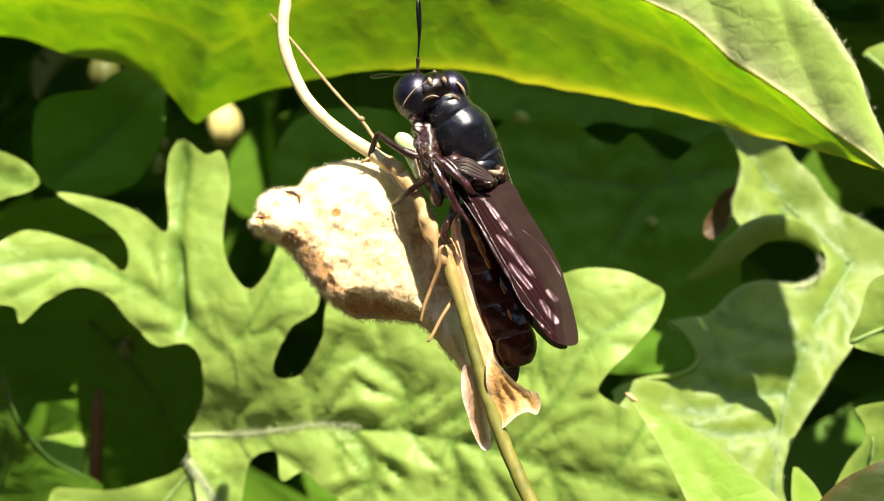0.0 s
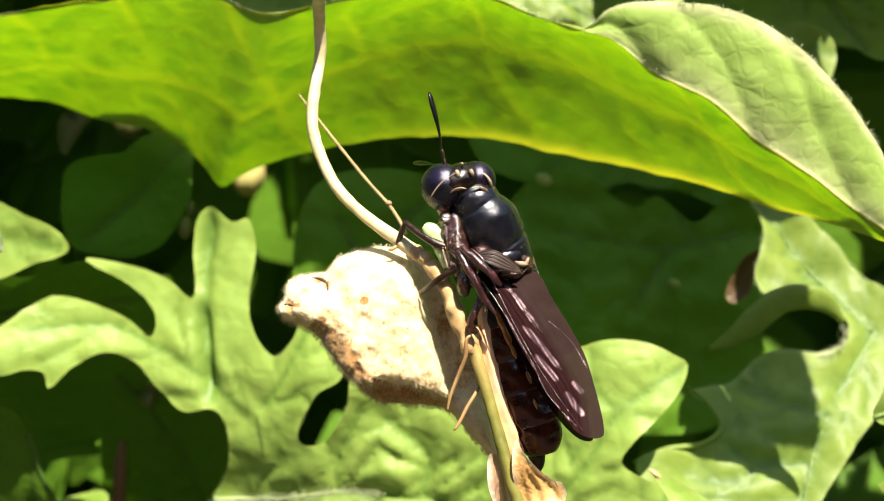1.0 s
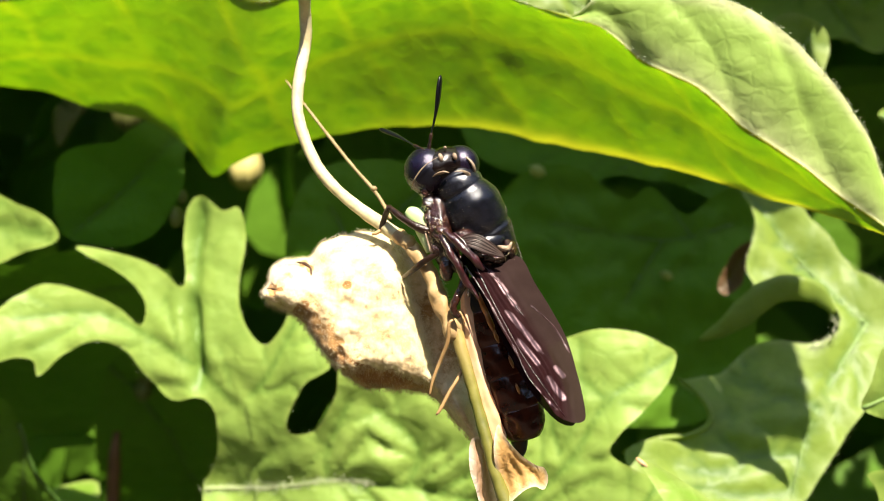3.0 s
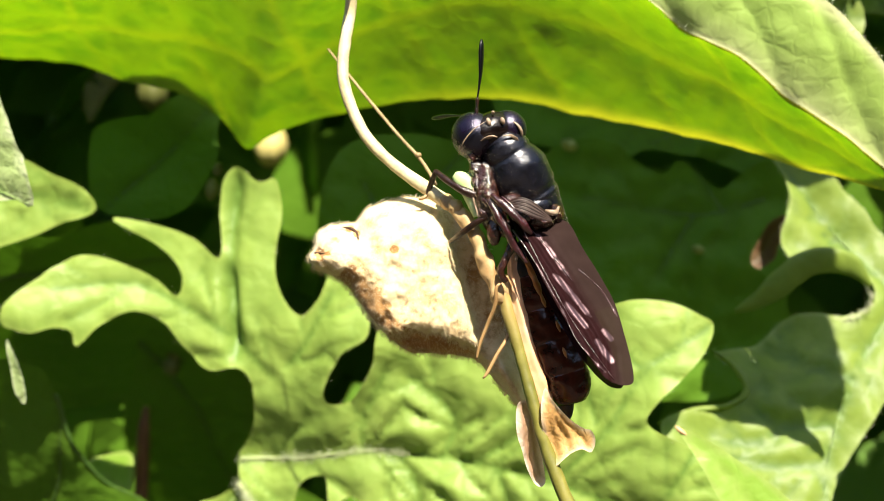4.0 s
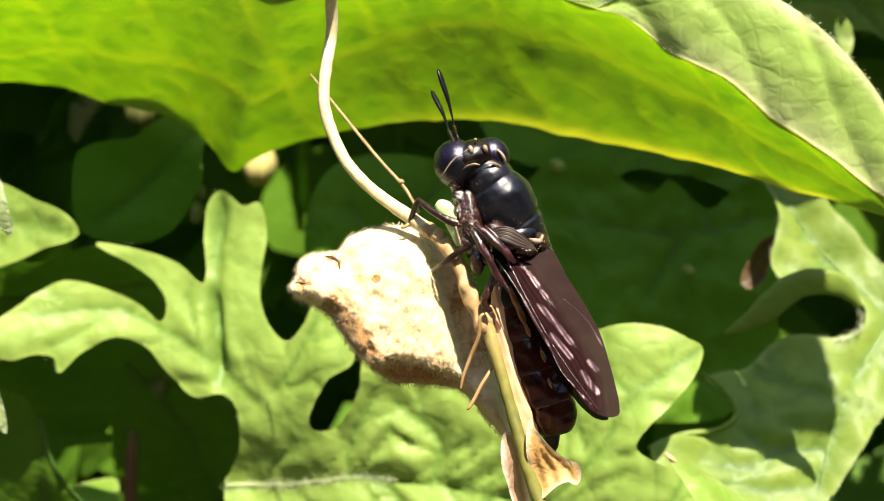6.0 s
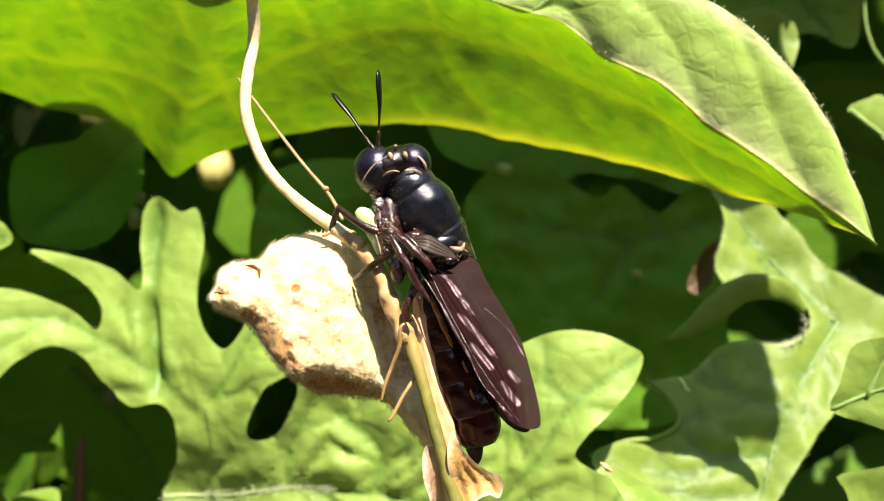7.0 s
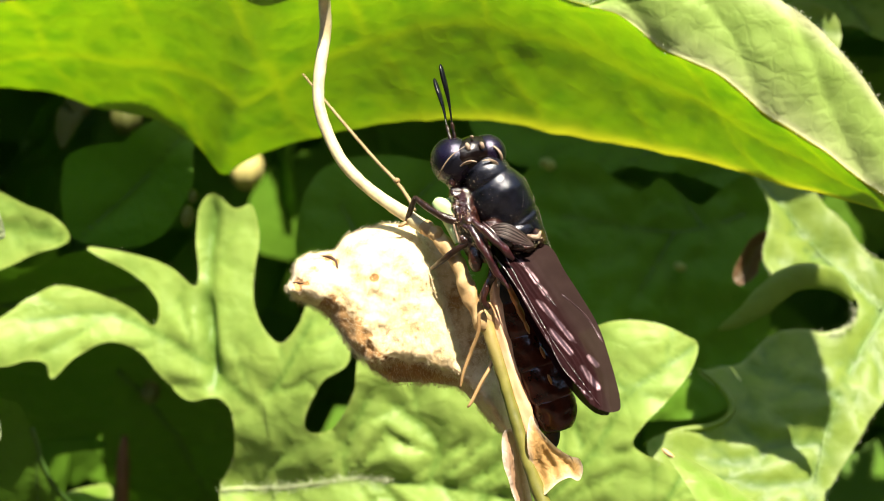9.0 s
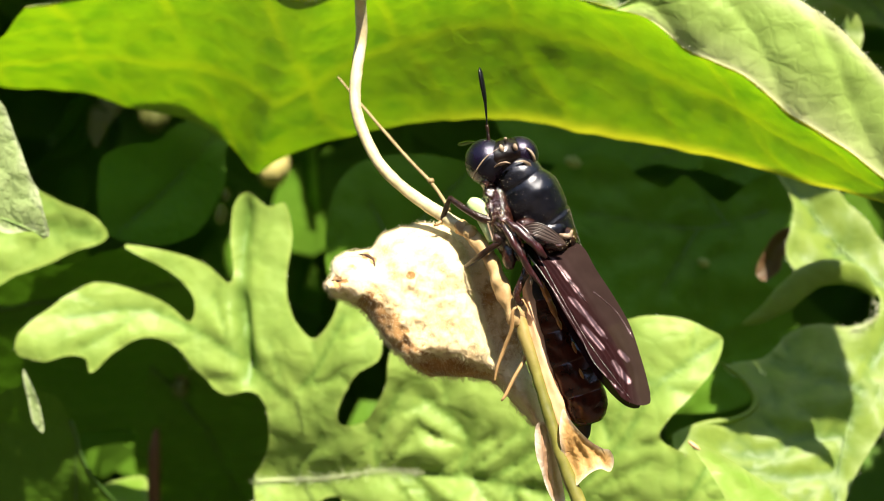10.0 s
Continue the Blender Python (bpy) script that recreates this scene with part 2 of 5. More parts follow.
def wing_material():
    """Smoky brown membrane, glossy with a faint violet sheen, a little see-through."""
    m, nodes, links, p = shader("wing_membrane")
    fine = grain(nodes, links, 1200, 4)
    a = nodes.new("ShaderNodeAttribute")
    a.attribute_name = "vein"
    hind = nodes.new("ShaderNodeAttribute")
    hind.attribute_name = "hind"
    c = mixed(nodes, links, fine, (0.006, 0.0018, 0.002), (0.02, 0.006, 0.0065))
    c = mixed(nodes, links, hind.outputs["Fac"], c, mixed(nodes, links, fine, (0.014, 0.008, 0.0068), (0.028, 0.017, 0.0145)))
    c = mixed(nodes, links, a.outputs["Fac"], c, (0.012, 0.004, 0.004))
    links.new(c, p.inputs["Base Color"])
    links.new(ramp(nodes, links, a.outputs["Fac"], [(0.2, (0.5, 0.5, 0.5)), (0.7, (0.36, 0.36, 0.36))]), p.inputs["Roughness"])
    # on the wing 'vein' holds painted highlight streaks, shiny on a dull membrane
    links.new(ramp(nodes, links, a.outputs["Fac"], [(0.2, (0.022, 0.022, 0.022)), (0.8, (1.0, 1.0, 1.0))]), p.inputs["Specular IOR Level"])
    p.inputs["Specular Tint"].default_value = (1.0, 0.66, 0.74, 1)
    bumped(nodes, links, p, fine, 0.6, 0.03)
    clear = nodes.new("ShaderNodeBsdfTransparent")
    clear.inputs[0].default_value = (0.7, 0.6, 0.5, 1)
    mix = nodes.new("ShaderNodeMixShader")
    mix.inputs[0].default_value = 0.025
    links.new(p.outputs[0], mix.inputs[1])
    links.new(clear.outputs[0], mix.inputs[2])
    links.new(mix.outputs[0], nodes["Material Output"].inputs[0])
    return m


def thorax_material():
    """Blue-black chitin under a thin pale dust."""
    m, nodes, links, p = shader("dusty_chitin")
    dust, coarse, fine = grain(nodes, links, 15000, 3, 0.7), grain(nodes, links, 700, 4), grain(nodes, links, 2400, 4)
    k = nodes.new("ShaderNodeMath")
    k.operation = "MULTIPLY"
    links.new(ramp(nodes, links, dust, [(0.5, (0, 0, 0)), (0.66, (1, 1, 1))]), k.inputs[0])
    links.new(ramp(nodes, links, coarse, [(0.4, (0, 0, 0)), (0.65, (1, 1, 1))]), k.inputs[1])
    c = ramp(nodes, links, fine, [(0.3, (0.001, 0.001, 0.002)), (0.7, (0.006, 0.006, 0.01))])
    links.new(mixed(nodes, links, k.outputs[0], c, (0.02, 0.019, 0.024)), p.inputs["Base Color"])
    links.new(ramp(nodes, links, coarse, [(0.3, (0.2, 0.2, 0.2)), (0.7, (0.27, 0.27, 0.27))]), p.inputs["Roughness"])
    p.inputs["Specular IOR Level"].default_value, p.inputs["Specular Tint"].default_value = 0.6, (0.9, 0.92, 1.0, 1)
    bumped(nodes, links, p, dust, 0.8, 0.016)
    return m


THORAX = thorax_material()
HUSK, WING, EYE_BLACK = husk_material(), wing_material(), eye_material()


# ---------------------------------------------------------------- building
def spline(points, step=None, count=None, closed=False):
    """A smooth curve through the points (tuples of any length), resampled evenly."""
    p = np.array(points, float)
    n = len(p)
    rows = []
    for i in range(n if closed else n - 1):
        a, b, c, d = (p[(i + k) % n] if closed else p[min(max(i + k, 0), n - 1)] for k in (-1, 0, 1, 2))
        for s in np.linspace(0, 1, 12, endpoint=False):
            rows.append(0.5 * (2 * b + (c - a) * s + (2 * a - 5 * b + 4 * c - d) * s * s + (3 * b - a - 3 * c + d) * s ** 3))
    rows = np.array(rows + [p[0] if closed else p[-1]])
    run = np.r_[0, np.cumsum(np.linalg.norm(np.diff(rows, axis=0), axis=1))]
    count = count or max(4, int(run[-1] / step))
    at = np.linspace(0, run[-1], count, endpoint=not closed)
    return np.stack([np.interp(at, run, rows[:, k]) for k in range(p.shape[1])], 1)


def mesh(name, verts, faces, material, smooth=True, values=None):
    """A mesh from millimetres."""
    me = bpy.data.meshes.new(name)
    me.from_pydata([tuple(c * MM for c in v) for v in verts], [], faces)
    me.materials.append(material)
    if smooth:
        me.polygons.foreach_set("use_smooth", [True] * len(me.polygons))
    for key, v in (values or {}).items():
        me.attributes.new(key, "FLOAT", "POINT").data.foreach_set("value", np.asarray(v, np.float32))
    me.update()
    return me


def thing(name, base, label, category, group="", kind=""):
    """An empty at a thing's base, in millimetres from where the shot begins."""
    ob = new(name)
    ob.empty_display_size = 0.002
    ob.location = (base[0] * MM, base[1] * MM, EYE + base[2] * MM)
    ob["base"] = tuple(base)
    return tagged(ob, label, category, group, kind)


def part(name, me, parent, label=""):
    """Links a mesh given in the place's millimetres under a thing or under a part of one."""
    ob = new(name, me)
    top = parent
    while top.parent:
        top = top.parent
    base = Vector(top["base"]) * MM
    me.transform(Matrix.Translation(-base))
    ob.parent = parent
    return tagged(ob, label)


def tube_mesh(name, points, radii, material, sides=10, step=0.35, wobble=0.0, flat=1.0, caps=True, seed=0.0):
    """A round limb along a smooth line; radii follow the points."""
    rows = spline([(*p, r) for p, r in zip(points, radii)], step=step)
    c, r = rows[:, :3], rows[:, 3]
    verts, faces = [], []
    tangent = np.gradient(c, axis=0)
    side = np.cross(tangent[0], (0.31, 0.9, 0.2))
    for i in range(len(c)):
        t = tangent[i] / (np.linalg.norm(tangent[i]) + 1e-9)
        side = side - t * (side @ t)
        side /= np.linalg.norm(side)
        up = np.cross(t, side)
        for k in range(sides):
            a = 2 * math.pi * k / sides
            w = 1 + wobble * noise.noise(Vector((c[i][0] * 1.7 + math.cos(a) + seed, c[i][2] * 1.7 + math.sin(a), c[i][1] * 1.7)))
            verts.append(c[i] + r[i] * w * (math.cos(a) * side * flat + math.sin(a) * up))
    for i in range(len(c) - 1):
        for k in range(sides):
            l = (k + 1) % sides
            faces.append((i * sides + k, i * sides + l, (i + 1) * sides + l, (i + 1) * sides + k))
    if caps:
        faces += [tuple(range(sides))[::-1], tuple(len(verts) - sides + k for k in range(sides))]
    return mesh(name, verts, faces, material)


def ball_mesh(name, centre, axes, material, rings=20, sides=28, shape=None):
    """An ellipsoid on three half axes, each a vector; shape(u, v, w) may push it in or out."""
    c, axes = np.array(centre, float), np.array(axes, float)
    verts, faces = [], []
    for i in range(rings + 1):
        th = math.pi * i / rings
        for k in range(sides):
            ph = 2 * math.pi * k / sides
            q = np.array((math.sin(th) * math.cos(ph), math.sin(th) * math.sin(ph), math.cos(th)))
            s = shape(*q) if shape else 1.0
            verts.append(c + s * (q @ axes))
    for i in range(rings):
        for k in range(sides):
            l = (k + 1) % sides
            faces.append((i * sides + k, (i + 1) * sides + k, (i + 1) * sides + l, i * sides + l))
    return mesh(name, verts, faces, material)


def loft_mesh(name, rows, across, material, sides=32, count=40, shape=None, values=None):
    """Rows of (x, y, z, half width, half depth) along a spine; across is the direction of the width."""
    rows = spline(rows, count=count)
    c = rows[:, :3]
    tangent = np.gradient(c, axis=0)
    verts, faces = [], []
    for i in range(count):
        t = tangent[i] / np.linalg.norm(tangent[i])
        u = np.array(across) - t * (np.array(across) @ t)
        u /= np.linalg.norm(u)
        w = np.cross(t, u)
        for k in range(sides):
            a = 2 * math.pi * k / sides
            s = shape(i / (count - 1), a) if shape else 1.0
            verts.append(c[i] + s * (rows[i, 3] * math.cos(a) * u + rows[i, 4] * math.sin(a) * w))
    for i in range(count - 1):
        for k in range(sides):
            l = (k + 1) % sides
            faces.append((i * sides + k, i * sides + l, (i + 1) * sides + l, (i + 1) * sides + k))
    faces += [tuple(range(sides))[::-1], tuple(len(verts) - sides + k for k in range(sides))]
    return mesh(name, verts, faces, material, values={k: [f(v) for v in verts] for k, f in (values or {}).items()})


def near_line(pts, line):
    """For each point, its distance from a line of points."""
    best = np.full(len(pts), 1e9)
    for a, b in zip(line[:-1], line[1:]):
        d = b - a
        s = np.clip(((pts - a) @ d) / (d @ d + 1e-9), 0, 1)
        best = np.minimum(best, np.linalg.norm(pts - a - s[:, None] * d, axis=1))
    return best


def blade(outline, grid=0.6, veins=(), depth=0.25, width=0.35, swell=0.35, bumps=(), wave=0.25, teeth=0.0, curl=0.0, seed=0.0, size=9.0, branch=0.0, creases=(), quilt=None):
    """A leaf's sheet in its own plane (x, y), z towards its upper face.
    veins: lines of points, sunk by depth; swell: how far it puffs up between them; bumps: (x, y, radius, height)."""
    from mathutils.geometry import delaunay_2d_cdt
    edge = spline(outline, step=grid * 0.8, closed=True)
    if teeth:
        t = np.roll(edge, -1, 0) - np.roll(edge, 1, 0)
        t /= np.linalg.norm(t, axis=1, keepdims=True)
        s = np.arange(len(edge))
        edge = edge + np.stack([t[:, 1], -t[:, 0]], 1) * (teeth * np.array([noise.noise(Vector((k * 0.23, seed, 0))) for k in s]))[:, None]
    lo, hi = edge.min(0), edge.max(0)
    rng = np.random.RandomState(int(seed * 10) + 3)
    gx, gy = np.meshgrid(np.arange(lo[0], hi[0], grid), np.arange(lo[1], hi[1], grid))
    inner = np.stack([gx.ravel(), gy.ravel()], 1) + rng.uniform(-0.2, 0.2, (gx.size, 2)) * grid
    loop = np.vstack([edge, edge[:1]])
    inside = np.zeros(len(inner), bool)
    for a, b in zip(loop[:-1], loop[1:]):
        hit = (a[1] > inner[:, 1]) != (b[1] > inner[:, 1])
        with np.errstate(divide="ignore", invalid="ignore"):
            inside ^= hit & (inner[:, 0] < (b[0] - a[0]) * (inner[:, 1] - a[1]) / (b[1] - a[1] + 1e-12) + a[0])
    inner = inner[inside]
    rim = near_line(inner, loop)
    inner = inner[rim > grid * 0.45]
    pts = [Vector(p) for p in np.vstack([edge, inner])]
    flat, _, faces, *_ = delaunay_2d_cdt(pts, [], [list(range(len(edge)))], 1, 1e-5)
    flat = np.array([tuple(p) for p in flat])
    rim = near_line(flat, loop)
    z = np.zeros(len(flat))
    v = np.zeros(len(flat))
    side = []
    if branch:
        for line in veins:
            pts = spline(line, step=branch * 0.55)
            run = np.linalg.norm(np.diff(pts, axis=0), axis=1).sum()
            for n, (a, b) in enumerate(zip(pts[:-1], pts[1:])):
                d = (b - a) / (np.linalg.norm(b - a) + 1e-9)
                t = math.radians(50 + rng.uniform(-8, 8)) * (1 if n % 2 else -1)
                d = np.array((d[0] * math.cos(t) - d[1] * math.sin(t), d[0] * math.sin(t) + d[1] * math.cos(t)))
                far = branch * rng.uniform(1.0, 1.7) * min(1.0, run / 9)
                bend = np.array((-d[1], d[0])) * (-0.18 if n % 2 else 0.18) * far
                side.append([a, a + d * far * 0.5 + bend * 0.3, a + d * far + bend])
    gap = np.full(len(flat), 6.0)
    for line in veins:
        d = near_line(flat, spline(line, count=14))
        gap = np.minimum(gap, d)
        v = np.maximum(v, np.exp(-(d / width) ** 2))
    for line in side:
        d = near_line(flat, spline(line, count=6))
        gap = np.minimum(gap, d + 0.7)
        v = np.maximum(v, 0.6 * np.exp(-(d / (width * 0.7)) ** 2))
    if len(veins):
        full = 0.4 + 0.6 * np.exp(-((flat[:, 0] - quilt[0]) ** 2 + (flat[:, 1] - quilt[1]) ** 2) / quilt[2] ** 2) if quilt else 1.0
        z += swell * full * (1 - np.exp(-(gap / 1.5) ** 2)) - depth * full * v
    for line in creases:
        d = near_line(flat, spline(line, count=14))
        z -= 1.5 * np.exp(-(d / 0.6) ** 2) * np.clip(rim / 2.5, 0, 1)
        # the groove's shade is also put into the colour, through the vein tint
        v = np.maximum(v, np.exp(-(d / 0.6) ** 2) * np.clip(rim / 1.0, 0, 1))
    for x, y, r, h in bumps:
        z += h * np.exp(-((flat[:, 0] - x) ** 2 + (flat[:, 1] - y) ** 2) / r ** 2)
    z += wave * np.array([noise.noise(Vector((p[0] / size, p[1] / size, seed))) + 0.35 * noise.noise(Vector((p[0] / 2.2, p[1] / 2.2, seed + 5))) + 0.13 * noise.noise(Vector((p[0] / 0.9, p[1] / 0.9, seed + 9))) for p in flat])
    z += curl * np.exp(-(rim / 1.6) ** 2)
    e = 0.7 * np.exp(-(rim / 0.15) ** 2)
    return np.column_stack([flat, z]), [tuple(f) for f in faces], {"vein": v, "edge": e}


def place_on(local, at):
    """Points of a leaf's own plane in the place's millimetres."""
    m = pose(*at)
    return [tuple(m @ Vector(p)) for p in local]


def hair_mesh(line, count, length, thick, seed=3, spread=0.5, material=None, roots=200):
    """Fine bristles standing off a line of points."""
    rng = np.random.RandomState(seed)
    line = spline(line, count=roots)
    verts, faces = [], []
    for _ in range(count):
        root = line[rng.randint(roots)] + rng.normal(0, 0.1, 3) * spread
        n = rng.normal(0, 1, 3) + np.array((0, -0.6, 0))
        n /= np.linalg.norm(n)
        side = np.cross(n, (0.3, 0.5, 0.8))
        side *= thick / np.linalg.norm(side)
        k = len(verts)
        other = np.cross(n, side)
        verts += [root + side, root - side * 0.5 + other * 0.8, root - side * 0.5 - other * 0.8, root + n * length * rng.uniform(0.4, 1)]
        faces += [(k, k + 1, k + 3), (k + 1, k + 2, k + 3), (k + 2, k, k + 3)]
    return mesh("hair", verts, faces, material or HAIR)


def leaf(name, at, outline, material, label, group="", veins=(), ribs=(), rib_radius=0.3, rib=None, hairs=0, fringe=0, **shape):
    """A leaf with its sheet and raised ribs as parts; at: pose of its plane."""
    verts, faces, values = blade(outline, veins=tuple(veins) + tuple(ribs), **shape)
    ob = thing(name, at[:3], label, "leaf", group)
    part("blade", mesh("blade", place_on(verts, at), faces, material, values=values), ob)
    for line in ribs:
        pts = spline(line, count=10)
        z = [verts[np.argmin(np.hypot(verts[:, 0] - p[0], verts[:, 1] - p[1]))][2] for p in pts]
        r = np.linspace(rib_radius, rib_radius * 0.15, len(pts))
        part("rib", tube_mesh("rib", place_on([(p[0], p[1], h + rib_radius * 0.3) for p, h in zip(pts, z)], at), r, rib or VEIN_PALE, 8, 0.4), ob, "leaf rib" if rib else "pale hairy leaf rib")
        if hairs:
            at_line = place_on([(p[0], p[1], h + rib_radius) for p, h in zip(pts, z)], at)
            tagged(part("hair", hair_mesh(at_line, hairs, 0.55, 0.014, spread=2.2), ob, "fine white hairs"), kind="stuff")
    if fringe:
        rim = spline(outline, step=0.3, closed=True)
        rim = [(p[0], p[1], verts[np.argmin(np.hypot(verts[:, 0] - p[0], verts[:, 1] - p[1]))][2]) for p in rim]
        tagged(part("margin_hair", hair_mesh(place_on(rim, at), fringe, 0.36, 0.009, 8, 1.0, roots=4 * len(rim)), ob, "fine white hairs along the leaf's margin"), kind="stuff")
    return ob


def palmate(radius, seed, lobes=5):
    """The outline of a deeply lobed gourd leaf round its stalk."""
    rng = random.Random(seed)
    rows = []
    for k in range(lobes):
        a = math.radians(-40 + 260 * k / (lobes - 1))
        r = radius * (0.75 + 0.35 * math.sin(math.pi * (k + 0.5) / lobes) + rng.uniform(-0.08, 0.08))
        for da, s in ((-22, 0.55), (-14, 0.8), (-5, 0.9), (0, 1.0), (7, 0.88), (15, 0.75), (21, 0.5), (30, 0.36)):
            b = a + math.radians(da * 4.6 / lobes * 1.15)
            rows.append((r * s * math.cos(b), r * s * math.sin(b)))
    rows.append((0, -radius * 0.12))
    return rows


# ---------------------------------------------------------------- ground
ground = new("ground", mesh("ground", [(-6e6, -6e6, 0), (6e6, -6e6, 0), (6e6, 6e6, 0), (-6e6, 6e6, 0)], [(0, 1, 2, 3)], SOIL, False))
tagged(ground, "dark crumbly garden soil under the plants", "ground", kind="structure")

def screen_hedge():
    """A clipped hedge three metres off, added unseen to hold off low sky light."""
    verts, faces = [], []
    around, up = 260, 44
    for j in range(up + 1):
        for i in range(around):
            a, h = 2 * math.pi * i / around, j / up
            q = Vector((math.cos(a) * 9, math.sin(a) * 9, h * 7))
            r = 3000 + 160 * noise.noise(q * 0.6) + 110 * noise.noise(q * 2.3) + 60 * noise.noise(q * 5.1) + 260 * h ** 3
            verts.append((r * math.cos(a), r * math.sin(a), 2000 * h * (1 + 0.1 * noise.noise(Vector((q.x, q.y, 0)) * 0.8))))
    # the top and the outer side
    for j, (out, drop) in enumerate(((260, 1.04), (620, 0.97), (700, 0.6), (720, 0.0))):
        for i in range(around):
            x, y, z = verts[up * around + i]
            a, r = math.atan2(y, x), math.hypot(x, y) + out + 90 * noise.noise(Vector((x, y, j * 400.0)) * 0.002)
            verts.append((r * math.cos(a), r * math.sin(a), z * drop))
    for j in range(up + 4):
        for i in range(around):
            k = (i + 1) % around
            faces.append((j * around + i, j * around + k, (j + 1) * around + k, (j + 1) * around + i))
    tagged(new("backdrop", mesh("backdrop", verts, faces, plain("hedge_green", (0.02, 0.045, 0.008), (0.07, 0.12, 0.025), 0.7, 30, 1.0, 30))), "unseen green hedge added round the plot to block the low sky", "hedge", kind="structure")


screen_hedge()

# ---------------------------------------------------------------- the large arched leaf
def arched_leaf():
    near = [(-47.97, 105, 18.96), (-38.03, 104.5, 18.53), (-32.06, 104, 16.85), (-27.1, 103.5, 15.66), (-23.14, 103, 13.34), (-20.89, 102.5, 10.75), (-18.66, 102, 11.7), (-15.66, 101, 12.75), (-11.27, 99.5, 13.81),
            (-6.55, 98, 14.29), (-1.08, 96.5, 14.38), (3.79, 95, 13.54), (9.33, 93, 12.35), (15.29, 90, 10.61), (20.6, 86, 8.54), (24.74, 82.5, 6.97), (27.53, 79.5, 5.68), (29.11, 78, 4.42)]
    fold = [(-35.05, 87, 22.06), (-27.5, 86, 22.69), (-23.79, 85.5, 23.32), (-20.11, 85, 23.51), (-18.14, 85, 23.12), (-15.28, 84.5, 21.84), (-13.23, 84, 21.48), (-10.74, 83, 21.82), (-8.38, 82.5, 22.42), (-4.85, 81.5, 22.68), (-1.77, 80.5, 22.69),
            (1.24, 79.5, 21.88), (4.18, 78.8, 20.57), (6.71, 78.2, 19.36), (9.58, 77.8, 18.03), (12.42, 77.4, 16.06), (15.23, 77, 14.44), (18.02, 77, 12.09), (20.59, 77, 10.42), (23.5, 77.2, 8.47), (26.84, 77.6, 6.27), (29.11, 78, 4.42)]
    far = [(-35.18, 87.3, 22.12), (-27.61, 86.3, 22.72), (-20.19, 85.3, 23.53), (-15.34, 84.8, 21.87), (-10.79, 83.3, 21.81), (-4.88, 81.8, 22.67), (1.23, 79.8, 21.84), (6.36, 78.6, 19.51), (7.97, 78, 19.55), (9, 77.4, 20.38), (10.76, 77, 20.77), (13.05, 76.7, 20.83), (15.85, 76.4, 20.49), (18.3, 76.2, 19.57), (20.07, 76.2, 18.51),
           (21.87, 76.3, 16.94), (23.69, 76.5, 15.02), (25.2, 76.8, 13.17), (26.56, 77.2, 11.35), (27.46, 77.8, 9.24), (28.42, 78, 7.08), (29.11, 78, 4.42)]
    nx, ns = 240, 72
    rails = []
    for rail in (near, fold, far):
        r = spline(rail, count=400)
        u = r[:, 0] / r[:, 1]
        x = np.linspace(u[0], u[-1], nx)
        rails.append(np.stack([np.interp(x, u, r[:, k]) for k in range(3)], 1))
    a, b, c = rails
    verts, vein, edge = [], [], []
    for i in range(nx):
        for j in range(ns):
            s = j / (ns - 1)
            if s < 0.62:
                q = s / 0.62
                p = a[i] * (1 - q) + b[i] * q
                p = p + np.array((0, 0.3, 1.0)) * 0.17 * min(1, max(0, (i / nx - 0.3) / 0.25)) * math.sin(math.pi * q ** 1.5) * np.linalg.norm(a[i] - b[i])
            else:
                q = (s - 0.62) / 0.38
                lean = 0.1 * abs(b[i][2] - c[i][2])
                p = b[i] * (1 - q) + c[i] * (1 - lean / c[i][1]) * q
                p = p + np.array((0, -0.8, 0.0)) * 0.4 * math.sin(math.pi * q) * min(1, np.linalg.norm(b[i] - c[i]) / 9)
            # a main vein near the lower margin, laterals running up and back from it
            run = i / nx * 150
            main = abs(s - (0.2 + 0.1 * math.sin(i / nx * 3.0))) * 15
            lat = 0.7 * ((run + s * 34 + 2.5 * noise.noise(Vector((run / 14, s * 3, 2)))) % 17 - 8.5)
            cross = (s * 60 + 3 * noise.noise(Vector((run / 4, s * 9, 7)))) % 11 - 5.5
            v = max(0.4 * math.exp(-(main / 0.26) ** 2), 0.6 * math.exp(-(lat / 0.4) ** 2) * (0.6 + 0.8 * noise.noise(Vector((run / 9, s * 4, 5)))), 0.1 * math.exp(-(cross / 0.5) ** 2))
            puff = (0.35 if s < 0.62 else 0.2) * (1 - math.exp(-(min(abs(lat), main * 2) / 2.2) ** 2))
            k = noise.noise(Vector((p[0] / 7, p[2] / 7, 3))) * (0.8 if s < 0.62 else 0.8 - 0.5 * q) + (0.25 if s < 0.62 else 0.12) * noise.noise(Vector((p[0] / 1.7, p[2] / 1.7, 8)))
            verts.append(p + np.array((0, -1, 0.3)) * (puff + k - 0.15 * v))
            vein.append(v)
            edge.append(max(0.85 * math.exp(-(s * 26) ** 2) * min(1, max(0, i / nx * 4 - 1.6)), 0.95 * math.exp(-((s - 0.635) * 42) ** 2) if s > 0.615 else 0, 0.4 * math.exp(-((s - 0.62) * 9) ** 2) if s > 0.62 else 0, math.exp(-((1 - s) * 26) ** 2)))
    faces = [(i * ns + j, (i + 1) * ns + j, (i + 1) * ns + j + 1, i * ns + j + 1) for i in range(nx - 1) for j in range(ns - 1)]
    ob = thing("arched_leaf", tuple(b[96]), "large bright green leaf arching over the insect, sun shining through", "leaf")
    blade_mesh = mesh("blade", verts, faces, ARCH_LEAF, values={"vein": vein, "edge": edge})
